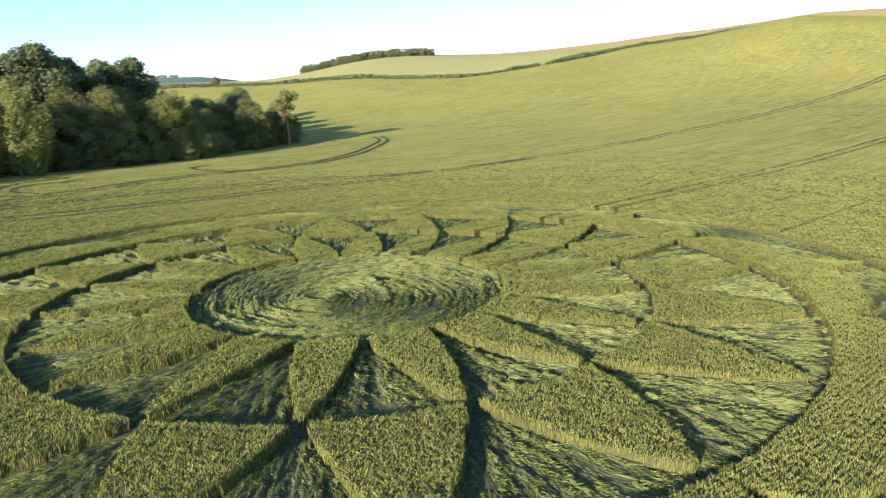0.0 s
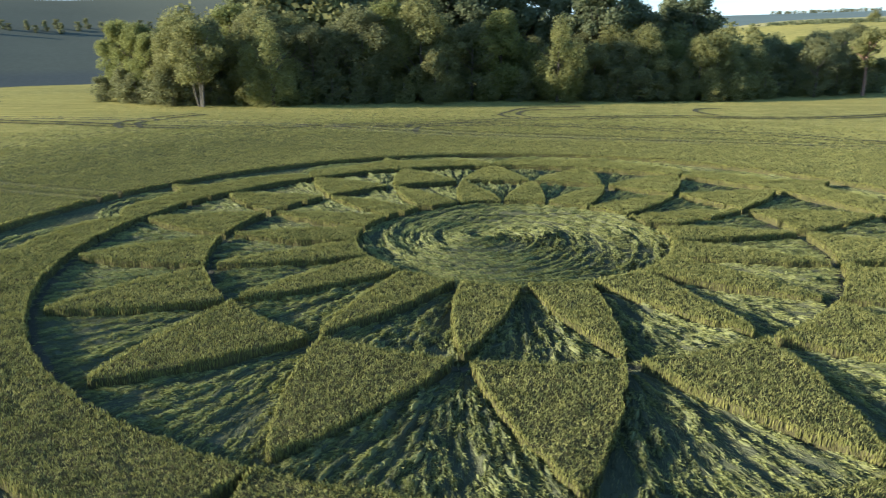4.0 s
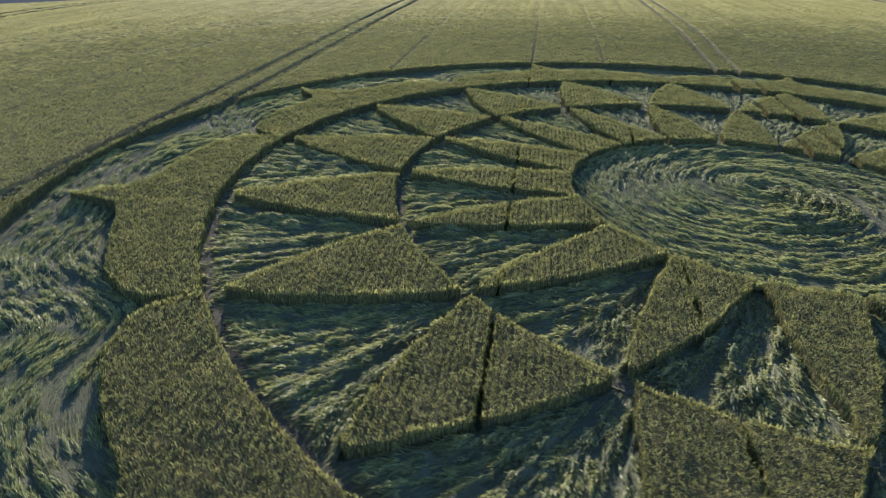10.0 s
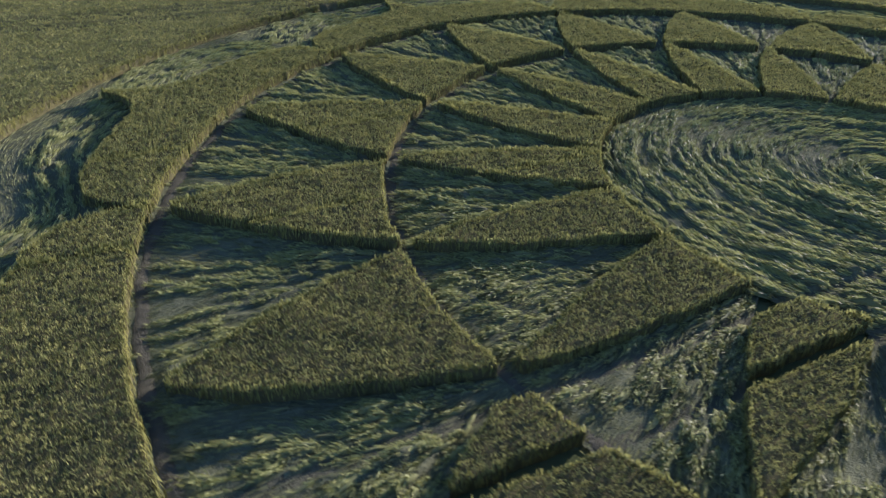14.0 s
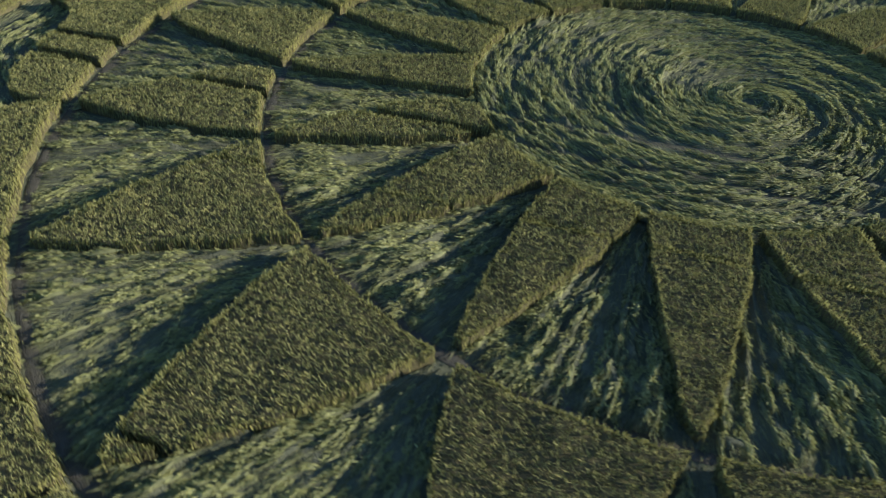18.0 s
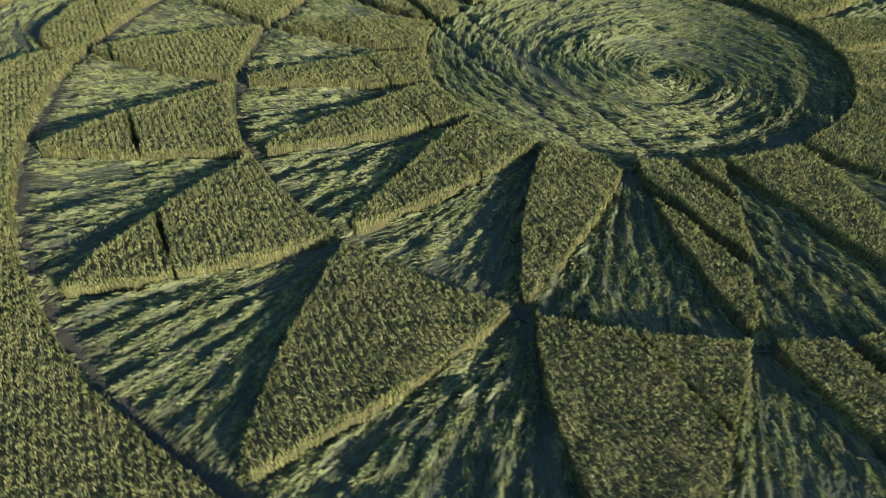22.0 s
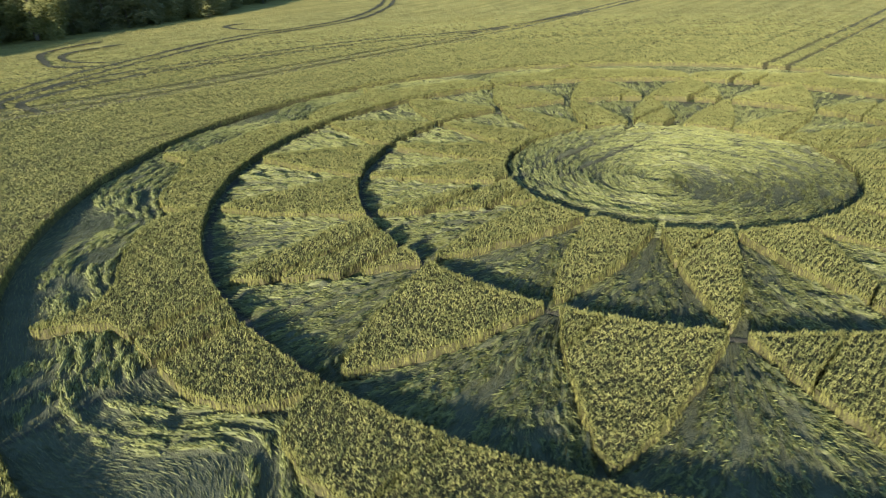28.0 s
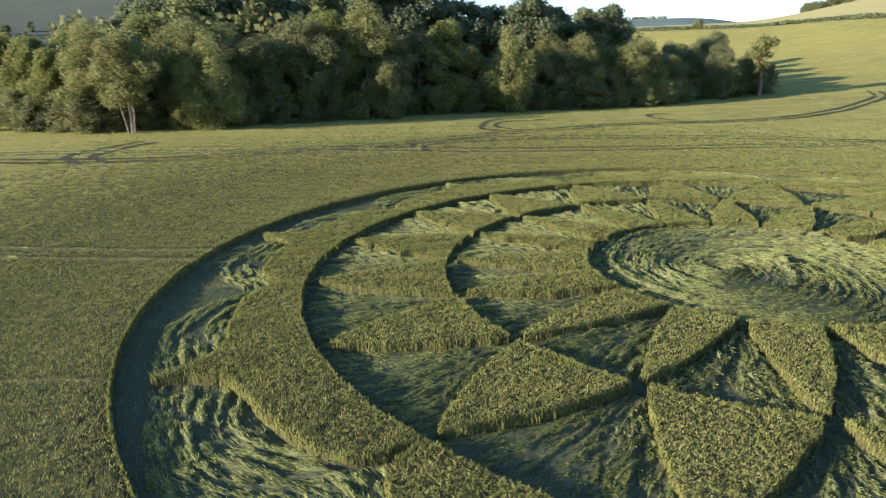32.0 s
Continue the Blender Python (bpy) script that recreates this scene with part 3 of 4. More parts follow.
# ---- standing blocks ----
for k in range(N):
    for poly in tram_pieces(leaf_outline(LEAF_AT + STEP * k)):
        standing_block(poly, "leaf-shaped block of standing green-gold wheat in the inner ring", "leaves of the inner ring")
    for poly in tram_pieces(dart_outline(DART_AT + STEP * k)):
        standing_block(poly, "dart-shaped block of standing green-gold wheat in the second ring", "darts of the second ring")
for k in range(9):
    for poly in tram_pieces(bracket_outline(BRACKET_AT + 40.0 * k), [g for g in GAPS if g[0] != 9.45]):
        standing_block(poly, "bracket-shaped band of standing wheat round the formation", "bracket bands of the outer ring")


# ---- laid wheat ----
def trodden(p):
    """1 on the narrow paths trodden round the rings, 0 away from them."""
    r = np.linalg.norm(p, axis=1)
    return np.maximum(np.exp(-((r - 21.75) / 0.34) ** 4), np.exp(-((r - 15.05) / 0.27) ** 4))


def laid(v_plan, faces, ridge, flow, density, label, group="", wander=0.55, tuft=1.0, rut=0.6):
    """A floor of flattened wheat: a matted sheet heaped in low swathes, stalks combed along flow(p), and tufts that spring up again."""
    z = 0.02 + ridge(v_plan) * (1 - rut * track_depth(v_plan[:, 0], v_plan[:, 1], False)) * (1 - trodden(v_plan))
    # The sheet's dark colour carries the shade under stalks and tufts.
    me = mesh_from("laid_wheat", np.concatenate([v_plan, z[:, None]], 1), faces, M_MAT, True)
    me.materials.append(M_TRACK)
    worn = track_depth(v_plan[:, 0], v_plan[:, 1], False)[faces].mean(1) > 0.7
    me.polygons.foreach_set("material_index", worn.astype(np.int32))
    ob = tagged(new("laid_wheat", me), label, "flattened wheat", group)
    a, b, c = v_plan[faces[:, 0]], v_plan[faces[:, 1]], v_plan[faces[:, 2]]
    d = v_plan[faces[:, 3]]
    ar = 0.5 * np.abs((c - a)[:, 0] * (d - b)[:, 1] - (c - a)[:, 1] * (d - b)[:, 0])

    def strewn(per_metre):
        n = int(ar.sum() * per_metre)
        pick = rng.choice(len(faces), n, p=ar / ar.sum())
        u, w = rng.random((2, n, 1))
        p = (a[pick] * (1 - u) + b[pick] * u) * (1 - w) + (d[pick] * (1 - u) + c[pick] * u) * w
        wheel = np.maximum(rut * track_depth(p[:, 0], p[:, 1], False), trodden(p))
        return p, ridge(p) * (1 - wheel), wheel

    def turned(way, turn):
        cs, sn = np.cos(turn), np.sin(turn)
        return np.stack([way[:, 0] * cs - way[:, 1] * sn, way[:, 0] * sn + way[:, 1] * cs], 1)

    # stalks pressed flat, thicker on the swathes
    p, h, wheel = strewn(density)
    keep = rng.random(len(p)) < (0.4 + 2.2 * h) * (1 - 0.7 * wheel)
    p, h = p[keep], h[keep]
    n = len(p)
    way = turned(flow(p), wander * (rng.normal(0, 0.2, n) + 1.0 * (noise_2d(p * 0.7) - 0.5) + 0.6 * (noise_2d(p * 2.6 + 17) - 0.5)))
    rise = rng.uniform(-0.02, 0.05, n) + 0.3 * h * rng.random(n)
    v, f = blades(np.concatenate([p, (h + 0.015)[:, None]], 1), np.concatenate([way * rng.uniform(0.18, 0.5, (n, 1)), rise[:, None]], 1), rng.uniform(0.006, 0.013, n))
    # tufts: heaps of ears drawn out along the flow, with loose stalks over them
    q, h, wheel = strewn(17.0 * tuft)
    spring = rng.random(len(q)) < np.clip((h - 0.018) / 0.045, 0, 0.95) * (1 - wheel)
    q, h = q[spring], h[spring]
    k = len(q)
    way = turned(flow(q), wander * (rng.normal(0, 0.25, k) + 1.0 * (noise_2d(q * 0.7) - 0.5)))
    length, broad = rng.uniform(0.14, 0.42, k), rng.uniform(0.03, 0.075, k)
    tall = rng.uniform(0.025, 0.07, k) + 0.35 * h
    v1, f1 = lumps(np.concatenate([q, h[:, None]], 1), way, length, broad, tall)
    bunch = np.repeat(np.arange(k), 24)
    m = len(bunch)
    u, w = rng.uniform(-1, 1, (2, m))
    way = way[bunch]
    across = np.stack([-way[:, 1], way[:, 0]], 1)
    q = q[bunch] + way * (u * length[bunch])[:, None] + across * (w * broad[bunch])[:, None]
    foot = h[bunch] + tall[bunch] * np.sqrt(np.maximum(0, 1 - u ** 2)) * np.sqrt(1 - 0.8 * w ** 2) * 0.9
    lean = turned(way, rng.normal(0, 0.32, m)) * rng.uniform(0.09, 0.24, (m, 1))
    v2, f2 = blades(np.concatenate([q, foot[:, None]], 1), np.concatenate([lean, rng.uniform(0.0, 0.08, (m, 1))], 1), rng.uniform(0.008, 0.016, m))
    f = np.concatenate([f, f1 + len(v), f2 + len(v) + len(v1)])
    v = np.concatenate([v, v1, v2])
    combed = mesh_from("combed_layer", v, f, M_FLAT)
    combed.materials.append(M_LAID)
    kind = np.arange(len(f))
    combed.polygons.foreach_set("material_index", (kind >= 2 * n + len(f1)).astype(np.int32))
    combed.polygons.foreach_set("use_smooth", (kind >= 2 * n) & (kind < 2 * n + len(f1)))
    tagged(child("combed_layer", combed, ob), kind="stuff")
    return ob


def swathes(a, b, height):
    """Ridges that run along a, cut across b (both in metres)."""
    bend = 0.35 * (noise_2d(np.stack([a * 0.5 + 3, b * 0.9], 1)) - 0.5)
    n1 = noise_2d(np.stack([a * 0.22, (b + bend) * 2.9], 1))
    n2 = noise_2d(np.stack([a * 1.5 + 31, (b + bend) * 5.6 + 7], 1))
    n3 = noise_2d(np.stack([a * 0.22 + 5, b * 0.4 + 2], 1))
    n4 = noise_2d(np.stack([a * 3.1 + 11, b * 6.0 + 23], 1))
    crest = np.clip(1 - np.abs(2 * n1 - 1) * 1.6, 0, 1) * (0.35 + 0.75 * n4) + np.clip(n2 - 0.5, 0, 1) * 1.1 * (0.4 + 0.9 * n4)
    return height * (crest * np.clip(0.55 + 1.3 * (n3 - 0.3), 0.45, 1.2) + 0.1 * n4)


def fan_ridge(apex, mid, seed):
    """Swathes that fan out from a point."""
    def ridge(p):
        q = p - apex
        rho = np.linalg.norm(q, axis=1)
        ang = np.arctan2(q[:, 1], q[:, 0]) - radians(mid)
        ang = (ang + math.pi) % (2 * math.pi) - math.pi
        return swathes(rho + seed * 13.7, ang * 5.6 + seed * 7.1, 0.18) * smooth01(0.5, 3.2, rho)
    return ridge


def strip_mesh(rs, lo, hi, columns):
    """A sheet between two curves lo and hi (degrees) over the radii rs."""
    u = np.linspace(0, 1, columns)
    deg = lo[:, None] * (1 - u) + hi[:, None] * u
    p = polar(np.broadcast_to(rs[:, None], deg.shape), deg).reshape(-1, 2)
    nr = len(rs)
    i, j = np.meshgrid(np.arange(nr - 1), np.arange(columns - 1), indexing="ij")
    f = np.stack([i * columns + j, (i + 1) * columns + j, (i + 1) * columns + j + 1, i * columns + j + 1], -1).reshape(-1, 4)
    return p, f


def fan_flow(apex):
    return lambda q: (q - apex) / np.linalg.norm(q - apex, axis=1)[:, None]


SWIRL_AT = np.array([-1.3, -1.1])


def swirl(p):
    q = p - SWIRL_AT * (1 - smooth01(3, 8, np.linalg.norm(p, axis=1)))[:, None]
    r = np.linalg.norm(q, axis=1)[:, None] + 1e-6
    return np.stack([q[:, 1], -q[:, 0]], 1) / r * 0.97 + q / r * 0.2


def swirl_ridge(p):
    q = p - SWIRL_AT * (1 - smooth01(3, 8, np.linalg.norm(p, axis=1)))[:, None]
    r = np.linalg.norm(q, axis=1)
    out = 0.18 * np.exp(-((r - 0.75) / 0.4) ** 2)
    ang = np.arctan2(q[:, 1], q[:, 0])
    share = smooth01(0.35, 0.65, np.abs(ang) / math.pi)
    for turn, weight in ((ang, 1 - share), (ang % (2 * math.pi), share)):
        out = out + weight * swathes(turn * np.maximum(r, 0.8) * 1.1, r * 1.35 + 0.42 * turn, 0.19) * smooth01(0.2, 1.5, r)
    return out


rs = np.linspace(0.12, R_EYE + 0.05, 130)
p, f = strip_mesh(rs, np.zeros(130), np.full(130, 360.0), 360)
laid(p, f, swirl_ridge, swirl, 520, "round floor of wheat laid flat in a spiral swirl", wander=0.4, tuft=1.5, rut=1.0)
for k in range(N):
    mid = LEAF_AT + 10 + STEP * k
    rs = np.linspace(R_EYE - 0.1, 15.3, 64)
    h = np.clip(10 - leaf_half(np.minimum(rs, 15)), 0.4, 10.2)
    apex = polar(np.array([7.0]), mid)[0]
    p, f = strip_mesh(rs, mid - h - 0.2, mid + h + 0.2, 54)
    laid(p, f, fan_ridge(apex, mid, k), fan_flow(apex), 430, "triangle of wheat combed flat, fanning outward between standing leaves", "laid triangles of the inner ring", tuft=1.25)
    mid = DART_AT - 10 + STEP * k
    rs = np.linspace(15.0, 22.3, 66)
    h = np.clip(10 - dart_half(np.minimum(rs, 21.5)), 0.5, 10.0)
    apex = polar(np.array([14.2]), mid)[0]
    p, f = strip_mesh(rs, mid - h - 0.1, mid + h + 0.1, 72)
    laid(p, f, fan_ridge(apex, mid, k + 40), fan_flow(apex), 430, "triangle of wheat combed flat, fanning outward between standing darts", "laid triangles of the second ring", tuft=1.25)


# narrow paths trodden bare round the rings
def trodden_ring(radius, width, label):
    azs = np.arange(0, 360, 0.5)
    pts = []
    for k in (-1.0, 0.0, 1.0):
        q = polar(np.full(len(azs), radius), azs)
        sway = 0.12 * (noise_2d(q * 0.6) - 0.5) + k * width * (0.3 + 0.4 * noise_2d(q * 1.4 + 5 * k))
        pts.append(np.concatenate([polar(radius + sway, azs), (0.045 - 0.03 * abs(k) + 0.03 * noise_2d(q * 3.0))[:, None]], 1))
    n, j = len(azs), np.arange(len(azs))
    f = np.concatenate([np.stack([i * n + j, (i + 1) * n + j, (i + 1) * n + (j + 1) % n, i * n + (j + 1) % n], 1) for i in (0, 1)])
    return tagged(new("trodden_path", mesh_from("trodden_path", np.concatenate(pts), f, M_PATH, True)), label, "path", "trodden ring paths")


trodden_ring(21.75, 0.33, "narrow ring of bare trodden earth and broken straw inside the bracket bands")
trodden_ring(15.05, 0.3, "narrow ring of bare trodden earth between the two rings of blocks")


def rope_line(p):
    """How far a place of a crescent lies outside the wavy line along which its ropes of wheat were laid."""
    ang = np.degrees(np.arctan2(p[:, 1], p[:, 0]))
    neck = (ang - BRACKET_AT) % 40 - 20
    inner = 25.1 - 1.7 * np.exp(-(neck / 4.5) ** 2) + 0.5 * np.exp(-((np.abs(neck) - 11) / 4.0) ** 2)
    return np.linalg.norm(p, axis=1) - inner + 0.5 * (noise_2d(p * 0.3 + 4) - 0.5)


def crescent_ridge(p):
    """Broad wavy ropes along the inner side, a flat outer side, and rows left half standing beside the tramline wheels."""
    out, r = rope_line(p), np.linalg.norm(p, axis=1)
    ang = np.arctan2(p[:, 1], p[:, 0])
    band = out / 0.55 + 1.3 * (noise_2d(p * 0.5 + 12) - 0.5) + 0.5 * (noise_2d(p * 1.6 + 2) - 0.5)
    along = noise_2d(np.stack([ang * 22, np.floor(band) * 3.1], 1))
    deg = np.degrees(ang) % 360
    reach = 3.8 - 1.9 * np.exp(-((deg - 215) / 40) ** 2) - 1.7 * np.exp(-((deg - 62) / 30) ** 2) - 1.9 * np.exp(-(((deg - 14 + 180) % 360 - 180) / 14) ** 2)
    fine = noise_2d(p * 4.3 + 8)
    rope = np.clip(1 - np.abs(band % 1 - 0.5) * 2.4, 0, 1) * smooth01(0.15, 0.45, along) * (0.35 + 0.8 * fine)
    rope *= smooth01(-0.7, -0.25, out) * (1 - smooth01(reach - 0.5, reach + 0.2, out)) * smooth01(0.0, 0.35, R_EDGE - r)
    loose = smooth01(1.2, 2.0, out)
    rope = rope * (1 - 0.8 * loose) + loose * (1 - smooth01(reach - 0.5, reach + 0.2, out)) * np.clip(noise_2d(p * 2.7 + 70) - 0.3, 0, 1) * (0.4 + fine)
    d = p @ TN
    rows = np.exp(-((d - 6.5) / 0.32) ** 2) + np.exp(-((d - 4.6) / 0.26) ** 2)
    rows *= smooth01(0.3, 0.6, noise_2d(p * 1.9 + 30)) * smooth01(0.1, 0.9, R_EDGE - r)
    return 0.15 * rope + 0.16 * rows * fine + 0.014 * fine


def rope_flow(q):
    """Along the ropes, clockwise."""
    e = 0.05
    gx = rope_line(q + (e, 0)) - rope_line(q - (e, 0))
    gy = rope_line(q + (0, e)) - rope_line(q - (0, e))
    return np.stack([gy, -gx], 1) / (np.hypot(gx, gy)[:, None] + 1e-9)


for k in range(9):
    mid = BRACKET_AT + 20 + 40.0 * k
    d = np.linspace(-20, 20, 150)
    inner = bracket_radius(20 - np.abs(d)) - 0.1
    u = np.linspace(0, 1, 40)
    rad = inner[None] * (1 - u[:, None]) + (R_EDGE + 0.05) * u[:, None]
    p = polar(rad, np.broadcast_to(mid + d, rad.shape)).reshape(-1, 2)
    i, j = np.meshgrid(np.arange(39), np.arange(149), indexing="ij")
    f = np.stack([i * 150 + j, (i + 1) * 150 + j, (i + 1) * 150 + j + 1, i * 150 + j + 1], -1).reshape(-1, 4)
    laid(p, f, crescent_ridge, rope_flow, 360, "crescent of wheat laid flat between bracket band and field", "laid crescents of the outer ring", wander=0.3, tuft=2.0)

# ---- trees ----
def leaf_cloud(lobes, count, size):
    """Small leaf clumps spread through and over several rounded lobes."""
    c = np.array([l[:3] for l in lobes])
    rad = np.array([l[3:] for l in lobes])
    vol = rad.prod(1) ** 0.66
    pick = rng.choice(len(lobes), count, p=vol / vol.sum())
    d = rng.normal(size=(count, 3))
    d /= np.linalg.norm(d, axis=1)[:, None]
    depth = np.abs(rng.normal(0.88, 0.16, count))
    q = c[pick] + d * rad[pick] * depth[:, None] + rng.normal(0, 0.9 * size, (count, 3))
    gap = noise_2d(np.stack([q[:, 0] * 0.85 + q[:, 2] * 0.5, q[:, 1] * 0.85 - q[:, 2] * 0.6], 1) + 31)
    stay = gap + rng.normal(0, 0.06, count) > 0.3
    q, d, count = q[stay], d[stay], int(stay.sum())
    s = rng.uniform(0.6, 1.4, count)[:, None] * size
    n = 0.75 * d + rng.normal(0, 0.55, (count, 3))
    n /= np.linalg.norm(n, axis=1)[:, None]
    a = np.cross(n, rng.normal(size=(count, 3)))
    a /= np.linalg.norm(a, axis=1)[:, None]
    b = np.cross(n, a)
    droop = n * (0.35 * s)
    v = np.stack([q + a * s, q + b * s * 0.7 + droop, q - a * s, q - b * s * 0.7 + droop * 0.3], 1).reshape(-1, 3)
    o = np.arange(count)[:, None] * 4
    f = np.concatenate([o + (0, 1, 2), o + (0, 2, 3)], 1).reshape(-1, 3)
    return v, f


def limb(path, radii, sides=7):
    v, f = [], []
    for i, (p, r) in enumerate(zip(path, radii)):
        for k in range(sides):
            a = 2 * math.pi * k / sides
            v.append((p[0] + r * math.cos(a), p[1] + r * math.sin(a), p[2]))
            if i:
                o, b = (i - 1) * sides, (k + 1) % sides
                f.append((o + k, o + b, o + sides + b, o + sides + k))
    return v, f


def tree_prototype(name, height, spread, trunk_share, leaf, count, label, bark=None, size=0.13, lobes=62, squash=1.0, hang=0.85, stems=1):
    root = tagged(new(name), label, "tree")
    tv, tf = limb([(0, 0, -0.5), (0.1, 0, height * 0.2), (0.0, 0.15, height * 0.5), (0.1, 0.1, height * 0.85)], [0.035 * height * 0.7, 0.03 * height * 0.7, 0.018 * height * 0.7, 0.05])
    for k in range(1, stems):
        a = 2.2 * k
        v2, f2 = limb([(0.3 * math.cos(a), 0.3 * math.sin(a), -0.5), (0.9 * math.cos(a), 0.9 * math.sin(a), height * 0.25), (1.7 * math.cos(a), 1.7 * math.sin(a), height * 0.6)], [0.012 * height, 0.009 * height, 0.04])
        tf += [tuple(len(tv) + i for i in g) for g in f2]
        tv += v2
    for k in range(6):
        a, z = rng.uniform(0, 6.28), height * rng.uniform(trunk_share, 0.65)
        reach = spread * rng.uniform(0.5, 0.85)
        v2, f2 = limb([(0, 0, z), (math.cos(a) * reach * 0.5, math.sin(a) * reach * 0.5, z + height * 0.08), (math.cos(a) * reach, math.sin(a) * reach, z + height * 0.2)], [0.012 * height, 0.008 * height, 0.02], 5)
        tf += [tuple(len(tv) + i for i in g) for g in f2]
        tv += v2
    child("trunk", mesh_from("trunk", tv, np.array(tf), bark or M_BARK), root)
    ls = []
    for k in range(lobes):
        a = rng.uniform(0, 6.28)
        u = rng.uniform(0, 1)
        z = height * (trunk_share + (0.93 - trunk_share) * u)
        wide = spread * math.sqrt(max(0.16, 1 - (1.75 * u - 0.8) ** 2)) * squash
        rad = spread * rng.uniform(0.15, 0.34)
        off = max(0.0, wide - rad) * rng.uniform(0.4, 1.0)
        ls.append((math.cos(a) * off, math.sin(a) * off, z, rad, rad, rad * hang * rng.uniform(0.75, 1.15)))
    v, f = leaf_cloud(ls, count, size)
    child("crown", mesh_from("crown", v, f, LEAF[leaf]), root)
    return root


PROTOS = {
    "big": tree_prototype("broadleaf_tree", 16, 6.4, 0.14, "mid", 38000, "tall broadleaf tree with a rounded dull green crown"),
    "dark": tree_prototype("broadleaf_tree", 15, 6.3, 0.12, "dark", 38000, "tall dark green broadleaf tree in the wood"),
    "pale": tree_prototype("broadleaf_tree", 11, 4.8, 0.06, "pale", 30000, "pale green willow-like tree at the wood's edge"),
    "bright": tree_prototype("broadleaf_tree", 14, 5.6, 0.08, "bright", 38000, "bright green broadleaf tree with a full crown"),
    "willow": tree_prototype("willow_tree", 12, 4.6, 0.1, "willow", 26000, "pale yellow-green willow with drooping clumps of leaves at the wood's edge", size=0.12, lobes=44, hang=1.7),
    "open": tree_prototype("broadleaf_tree", 13, 5.6, 0.34, "mid", 22000, "airy broadleaf tree with several pale bare stems at the wood's edge", M_PALE_BARK, size=0.13, lobes=46, stems=4),
    "bush": tree_prototype("hawthorn_bush", 6, 3.2, 0.05, "dark", 8000, "dense dark green hawthorn bush at the wood's edge", size=0.12),
    "shrub": tree_prototype("hawthorn_bush", 5, 3.0, 0.05, "mid", 8000, "dense green hawthorn bush at the wood's edge", size=0.12),
    "far": tree_prototype("broadleaf_tree", 13, 5.5, 0.08, "dark", 1500, "distant dark green broadleaf tree", size=0.5, lobes=16),
    "back": tree_prototype("broadleaf_tree", 16, 6.4, 0.2, "mid", 2200, "tall broadleaf tree deep in the wood", size=0.5, lobes=22),
    "oak": tree_prototype("oak_tree", 20, 6.6, 0.4, "oak", 15000, "old dark green oak standing above the wood", size=0.27, lobes=26),
    "pine": tree_prototype("scots_pine", 11.5, 3.3, 0.48, "mid", 4200, "tall pine with a bare reddish trunk and tufted crown", M_PINE_BARK, 0.16, 13),
}
used = set()


def plant(kind, x, y, scale=1.0, group="trees of the wood"):
    m = Matrix.LocRotScale((x, y, float(land(np.array([x]), np.array([y]))[0]) - 0.2), Euler((0, 0, rng.uniform(0, 6.28))), None)
    if kind in used:
        ob = copy_thing(PROTOS[kind], m)
    else:
        used.add(kind)
        ob = PROTOS[kind]
        ob.matrix_basis = m
    ob.scale = (scale * rng.uniform(0.92, 1.08), scale * rng.uniform(0.92, 1.08), scale)
    return tagged(ob, group=group)


EDGE = bezier([(-99, -3), (-82, 5), (-71, 18), (-65, 31), (-59, 44), (-52, 57), (-42, 69), (-34, 82), (-32, 100), (-36, 115), (-45, 150)], 10)
lengths = np.concatenate([[0], np.cumsum(np.linalg.norm(np.diff(EDGE, axis=0), axis=1))])


def at_edge(s, back):
    i = np.array([np.interp(s, lengths, EDGE[:, 0]), np.interp(s, lengths, EDGE[:, 1])])
    j = np.array([np.interp(s + 1, lengths, EDGE[:, 0]), np.interp(s + 1, lengths, EDGE[:, 1])])
    d = (j - i) / np.linalg.norm(j - i)
    return i + back * np.array([-d[1], d[0]])


total = lengths[-1]
EDGE_TREES = [("open", -76.6, 8.6, 1.0), ("willow", -71.2, 17.4, 1.0), ("bright", -71.5, 38.0, 1.14), ("pale", -60.6, 39.6, 0.75), ("willow", -51.6, 57.6, 1.05)]
for kind, x, y, tall in EDGE_TREES:
    plant(kind, x, y, tall)


def crowded(x, y, reach):
    return any(math.hypot(x - e[1], y - e[2]) < reach for e in EDGE_TREES)


s = 2.0
while s < total - 4:
    kind = rng.choice(["bush", "shrub", "bush"])
    spot = at_edge(s, rng.uniform(1, 3))
    if not crowded(*spot, 3.5):
        plant(kind, *spot, rng.uniform(0.7, 1.05))
    s += rng.uniform(3.2, 5.0)
for row, (back, gap) in enumerate([(5, 4.6), (11, 5.5), (19, 6.5), (28, 7.5)]):
    s = rng.uniform(0, 3)
    while s < total - 3:
        tall = float(np.interp(s, [0, 12, 22, 85, 115], [0.8, 0.88, 1.02, 0.92, 0.68])) * (1 if row < 2 else 1.12)
        kind = rng.choice(["big", "dark", "dark", "pale", "dark", "big", "big", "bright", "pale"]) if row < 2 else "back"
        if s < 14 and row < 2:
            kind = "bright"
            tall *= 1.1
        spot = at_edge(s, back + rng.uniform(-2, 2))
        if not crowded(*spot, 5.0):
            plant(kind, *spot, tall * rng.uniform(0.75, 1.12))
        s += gap * rng.uniform(0.75, 1.25)
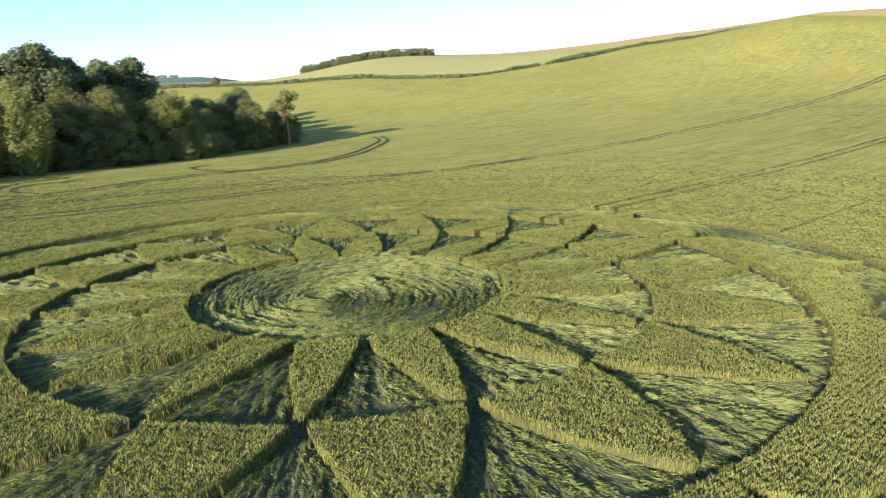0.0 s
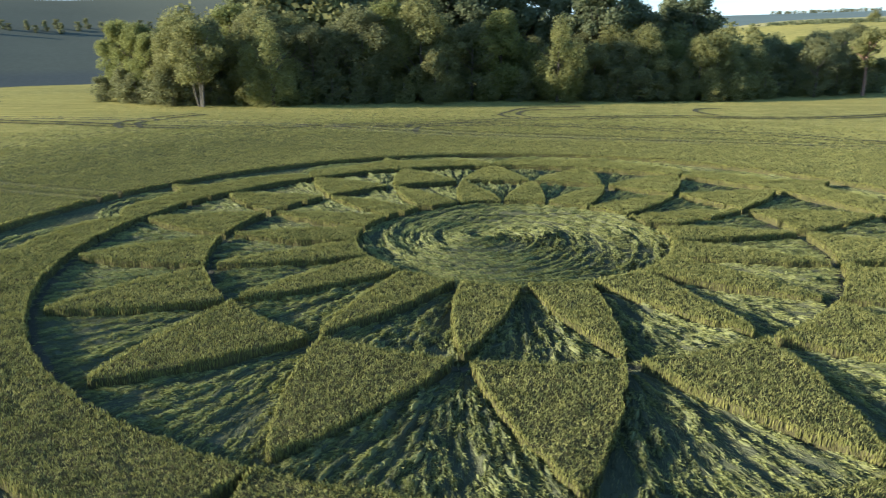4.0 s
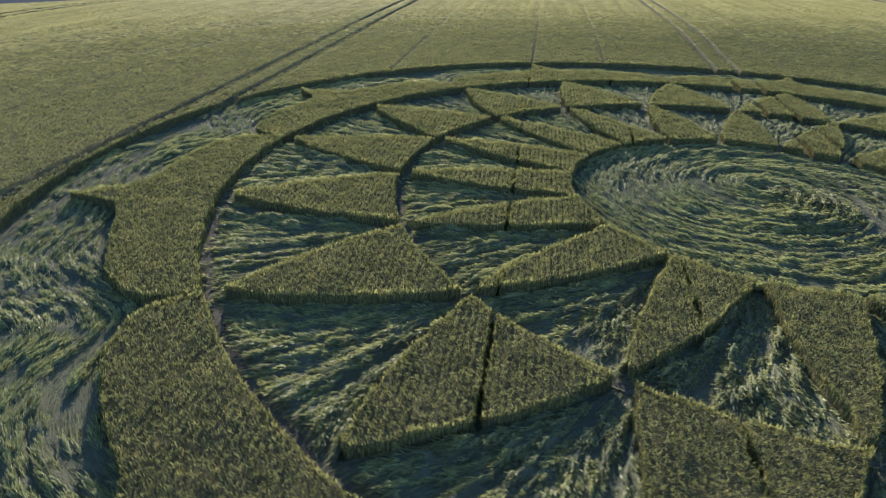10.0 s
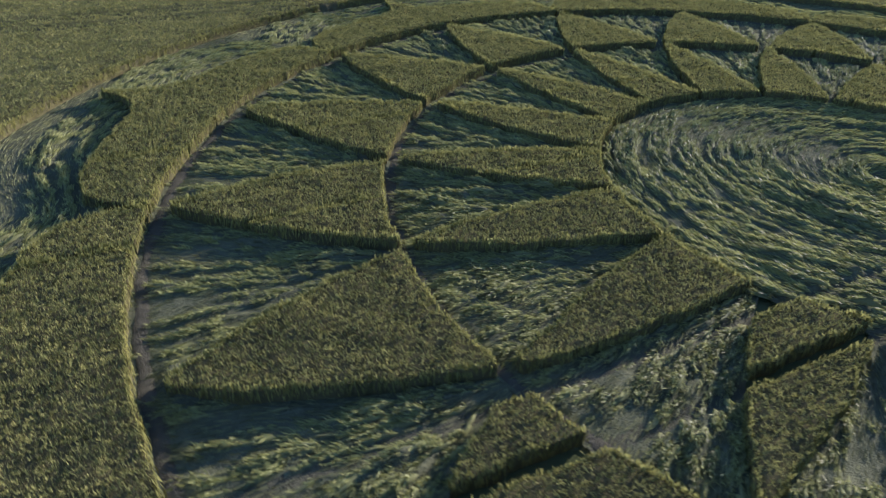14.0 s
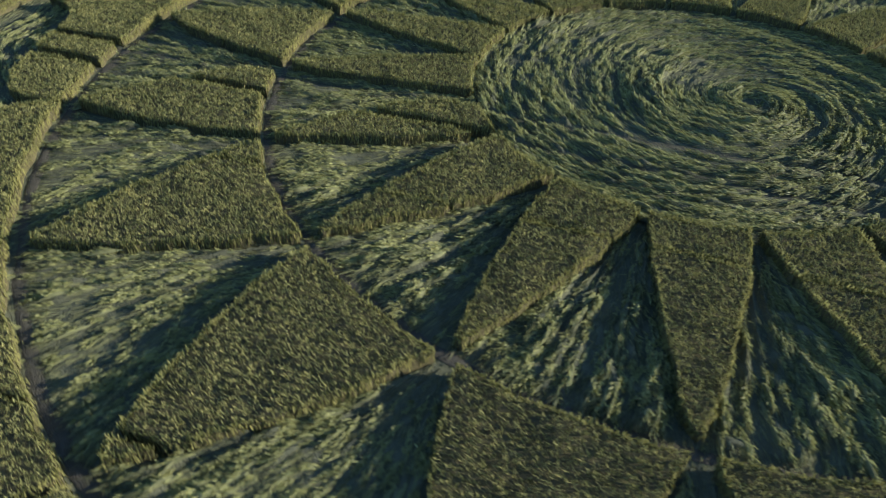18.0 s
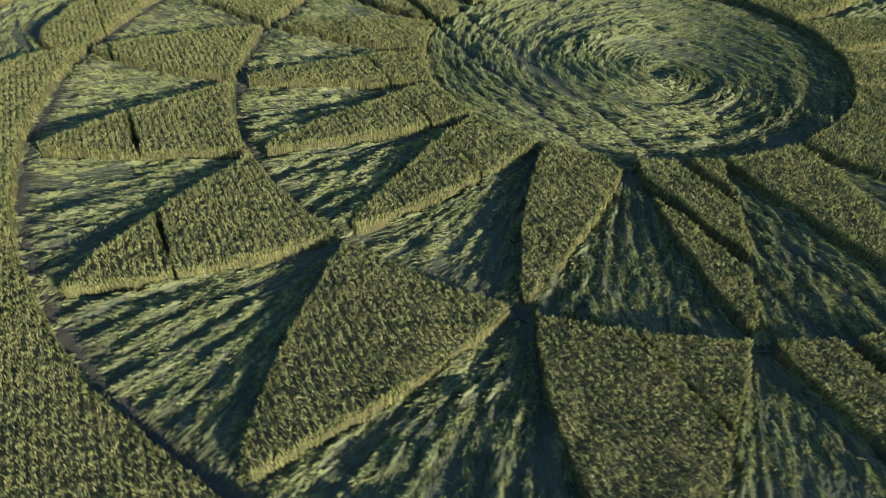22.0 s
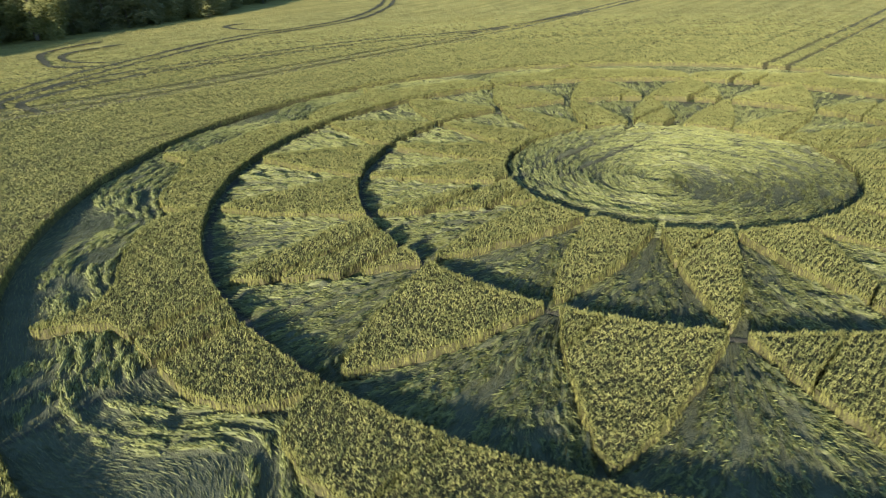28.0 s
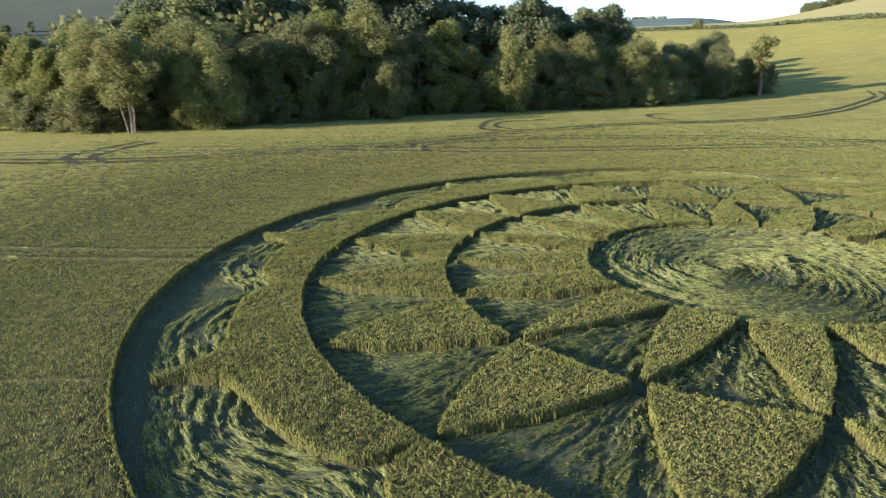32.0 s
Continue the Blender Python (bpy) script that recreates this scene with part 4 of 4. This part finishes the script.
for x, y, tall in ((-93, 24, 0.92), (-90, 31, 1.02), (-108, 30, 1.0), (-98, 34, 1.0), (-87, 40, 1.0), (-82, 47, 1.02), (-77, 52, 1.07), (-71, 58, 1.07), (-68, 66, 1.0), (-62, 71, 0.97), (-57, 73, 1.05), (-56, 81, 0.98), (-55, 92, 0.98), (-52, 94, 1.0)):
    plant("oak", x, y, tall * float(np.interp(y, [55, 72], [1.06, 0.96])))
for x, y, tall in ((-51, 162, 0.76), (-49, 150, 0.72), (-45, 138, 0.74), (-43, 126, 0.76), (-38, 114, 0.74), (-33, 103, 0.7), (-30, 98, 0.6)):
    plant("dark", x, y, tall)
for kind, x, y, tall in (("bush", -28.5, 109, 1.25), ("dark", -30.5, 115, 0.55), ("bush", -26.5, 113, 1.1), ("shrub", -33, 121, 1.2), ("bush", -29.5, 104.5, 1.0)):
    plant(kind, x, y, tall)
plant("pine", -25.3, 105.5, 1.08, "pine at the corner of the wood")

# ---- hedges, the lone bush, the hilltop wood and the far slope's trees ----
def hedge(line, height, width, label):
    """A ragged field hedge along a line."""
    count = int(np.linalg.norm(np.diff(line, axis=0), axis=1).sum() * 42)
    seg = np.linalg.norm(np.diff(line, axis=0), axis=1)
    cum = np.concatenate([[0], np.cumsum(seg)])
    t = rng.uniform(0, cum[-1], count)
    x, y = np.interp(t, cum, line[:, 0]) + rng.normal(0, width * 0.4, count), np.interp(t, cum, line[:, 1]) + rng.normal(0, width * 0.4, count)
    top = height * (0.75 + 0.5 * noise_2d(np.stack([t * 0.12, t * 0], 1)))
    q = np.stack([x, y, land(x, y) + top * rng.uniform(0.05, 1, count)], 1)
    s = rng.uniform(0.18, 0.45, (count, 1))
    a, b = rng.normal(size=(2, count, 3))
    v = np.stack([q + a * s * 0.7, q + b * s * 0.7, q - a * s * 0.7, q - b * s * 0.7], 1).reshape(-1, 3)
    o = np.arange(count)[:, None] * 4
    return tagged(new("hedge", mesh_from("hedge", v, np.concatenate([o + (0, 1, 2), o + (0, 2, 3)], 1).reshape(-1, 3), LEAF["oak"])), label, "hedge")


hedge(bezier(HEDGE[:5], 8), 1.7, 1.5, "long dark hawthorn hedge along the upper edge of the field")
hedge(bezier(HEDGE[4:7], 8), 2.0, 1.7, "dark hedge along the brow of the hill")
plant("bush", -75.9, 166.7, 1.3, "lone trees in the fields")
plant("shrub", -100, 296, 1.0, "lone trees in the fields")
for k in range(110):
    a = radians(89.5 + 11.5 * k / 109)
    r0 = 720 + rng.uniform(-20, 50)
    plant("far", r0 * math.cos(a), r0 * math.sin(a), rng.uniform(0.45, 0.75), "trees of the hilltop wood")
for k in range(40):
    a = radians(150 + 28 * k / 39 + rng.uniform(-0.4, 0.4))
    r0 = 690 + rng.uniform(-15, 20)
    plant("far", r0 * math.cos(a), r0 * math.sin(a), rng.uniform(0.5, 0.85), "trees on the far slope")
for k in range(90):
    a, r0 = radians(110.5 + 7 * k / 89 + rng.uniform(-0.1, 0.1)), 1950 + rng.uniform(-30, 30)
    plant("far", r0 * math.cos(a), r0 * math.sin(a), rng.uniform(0.45, 0.75), "trees on the far northern ridge")
for deg, r0 in ((196, 640), (203, 600), (204.5, 606), (208, 640), (212, 655), (221, 620)):
    plant("far", r0 * math.cos(radians(deg)), r0 * math.sin(radians(deg)), rng.uniform(0.5, 0.7), "trees on the far slope")
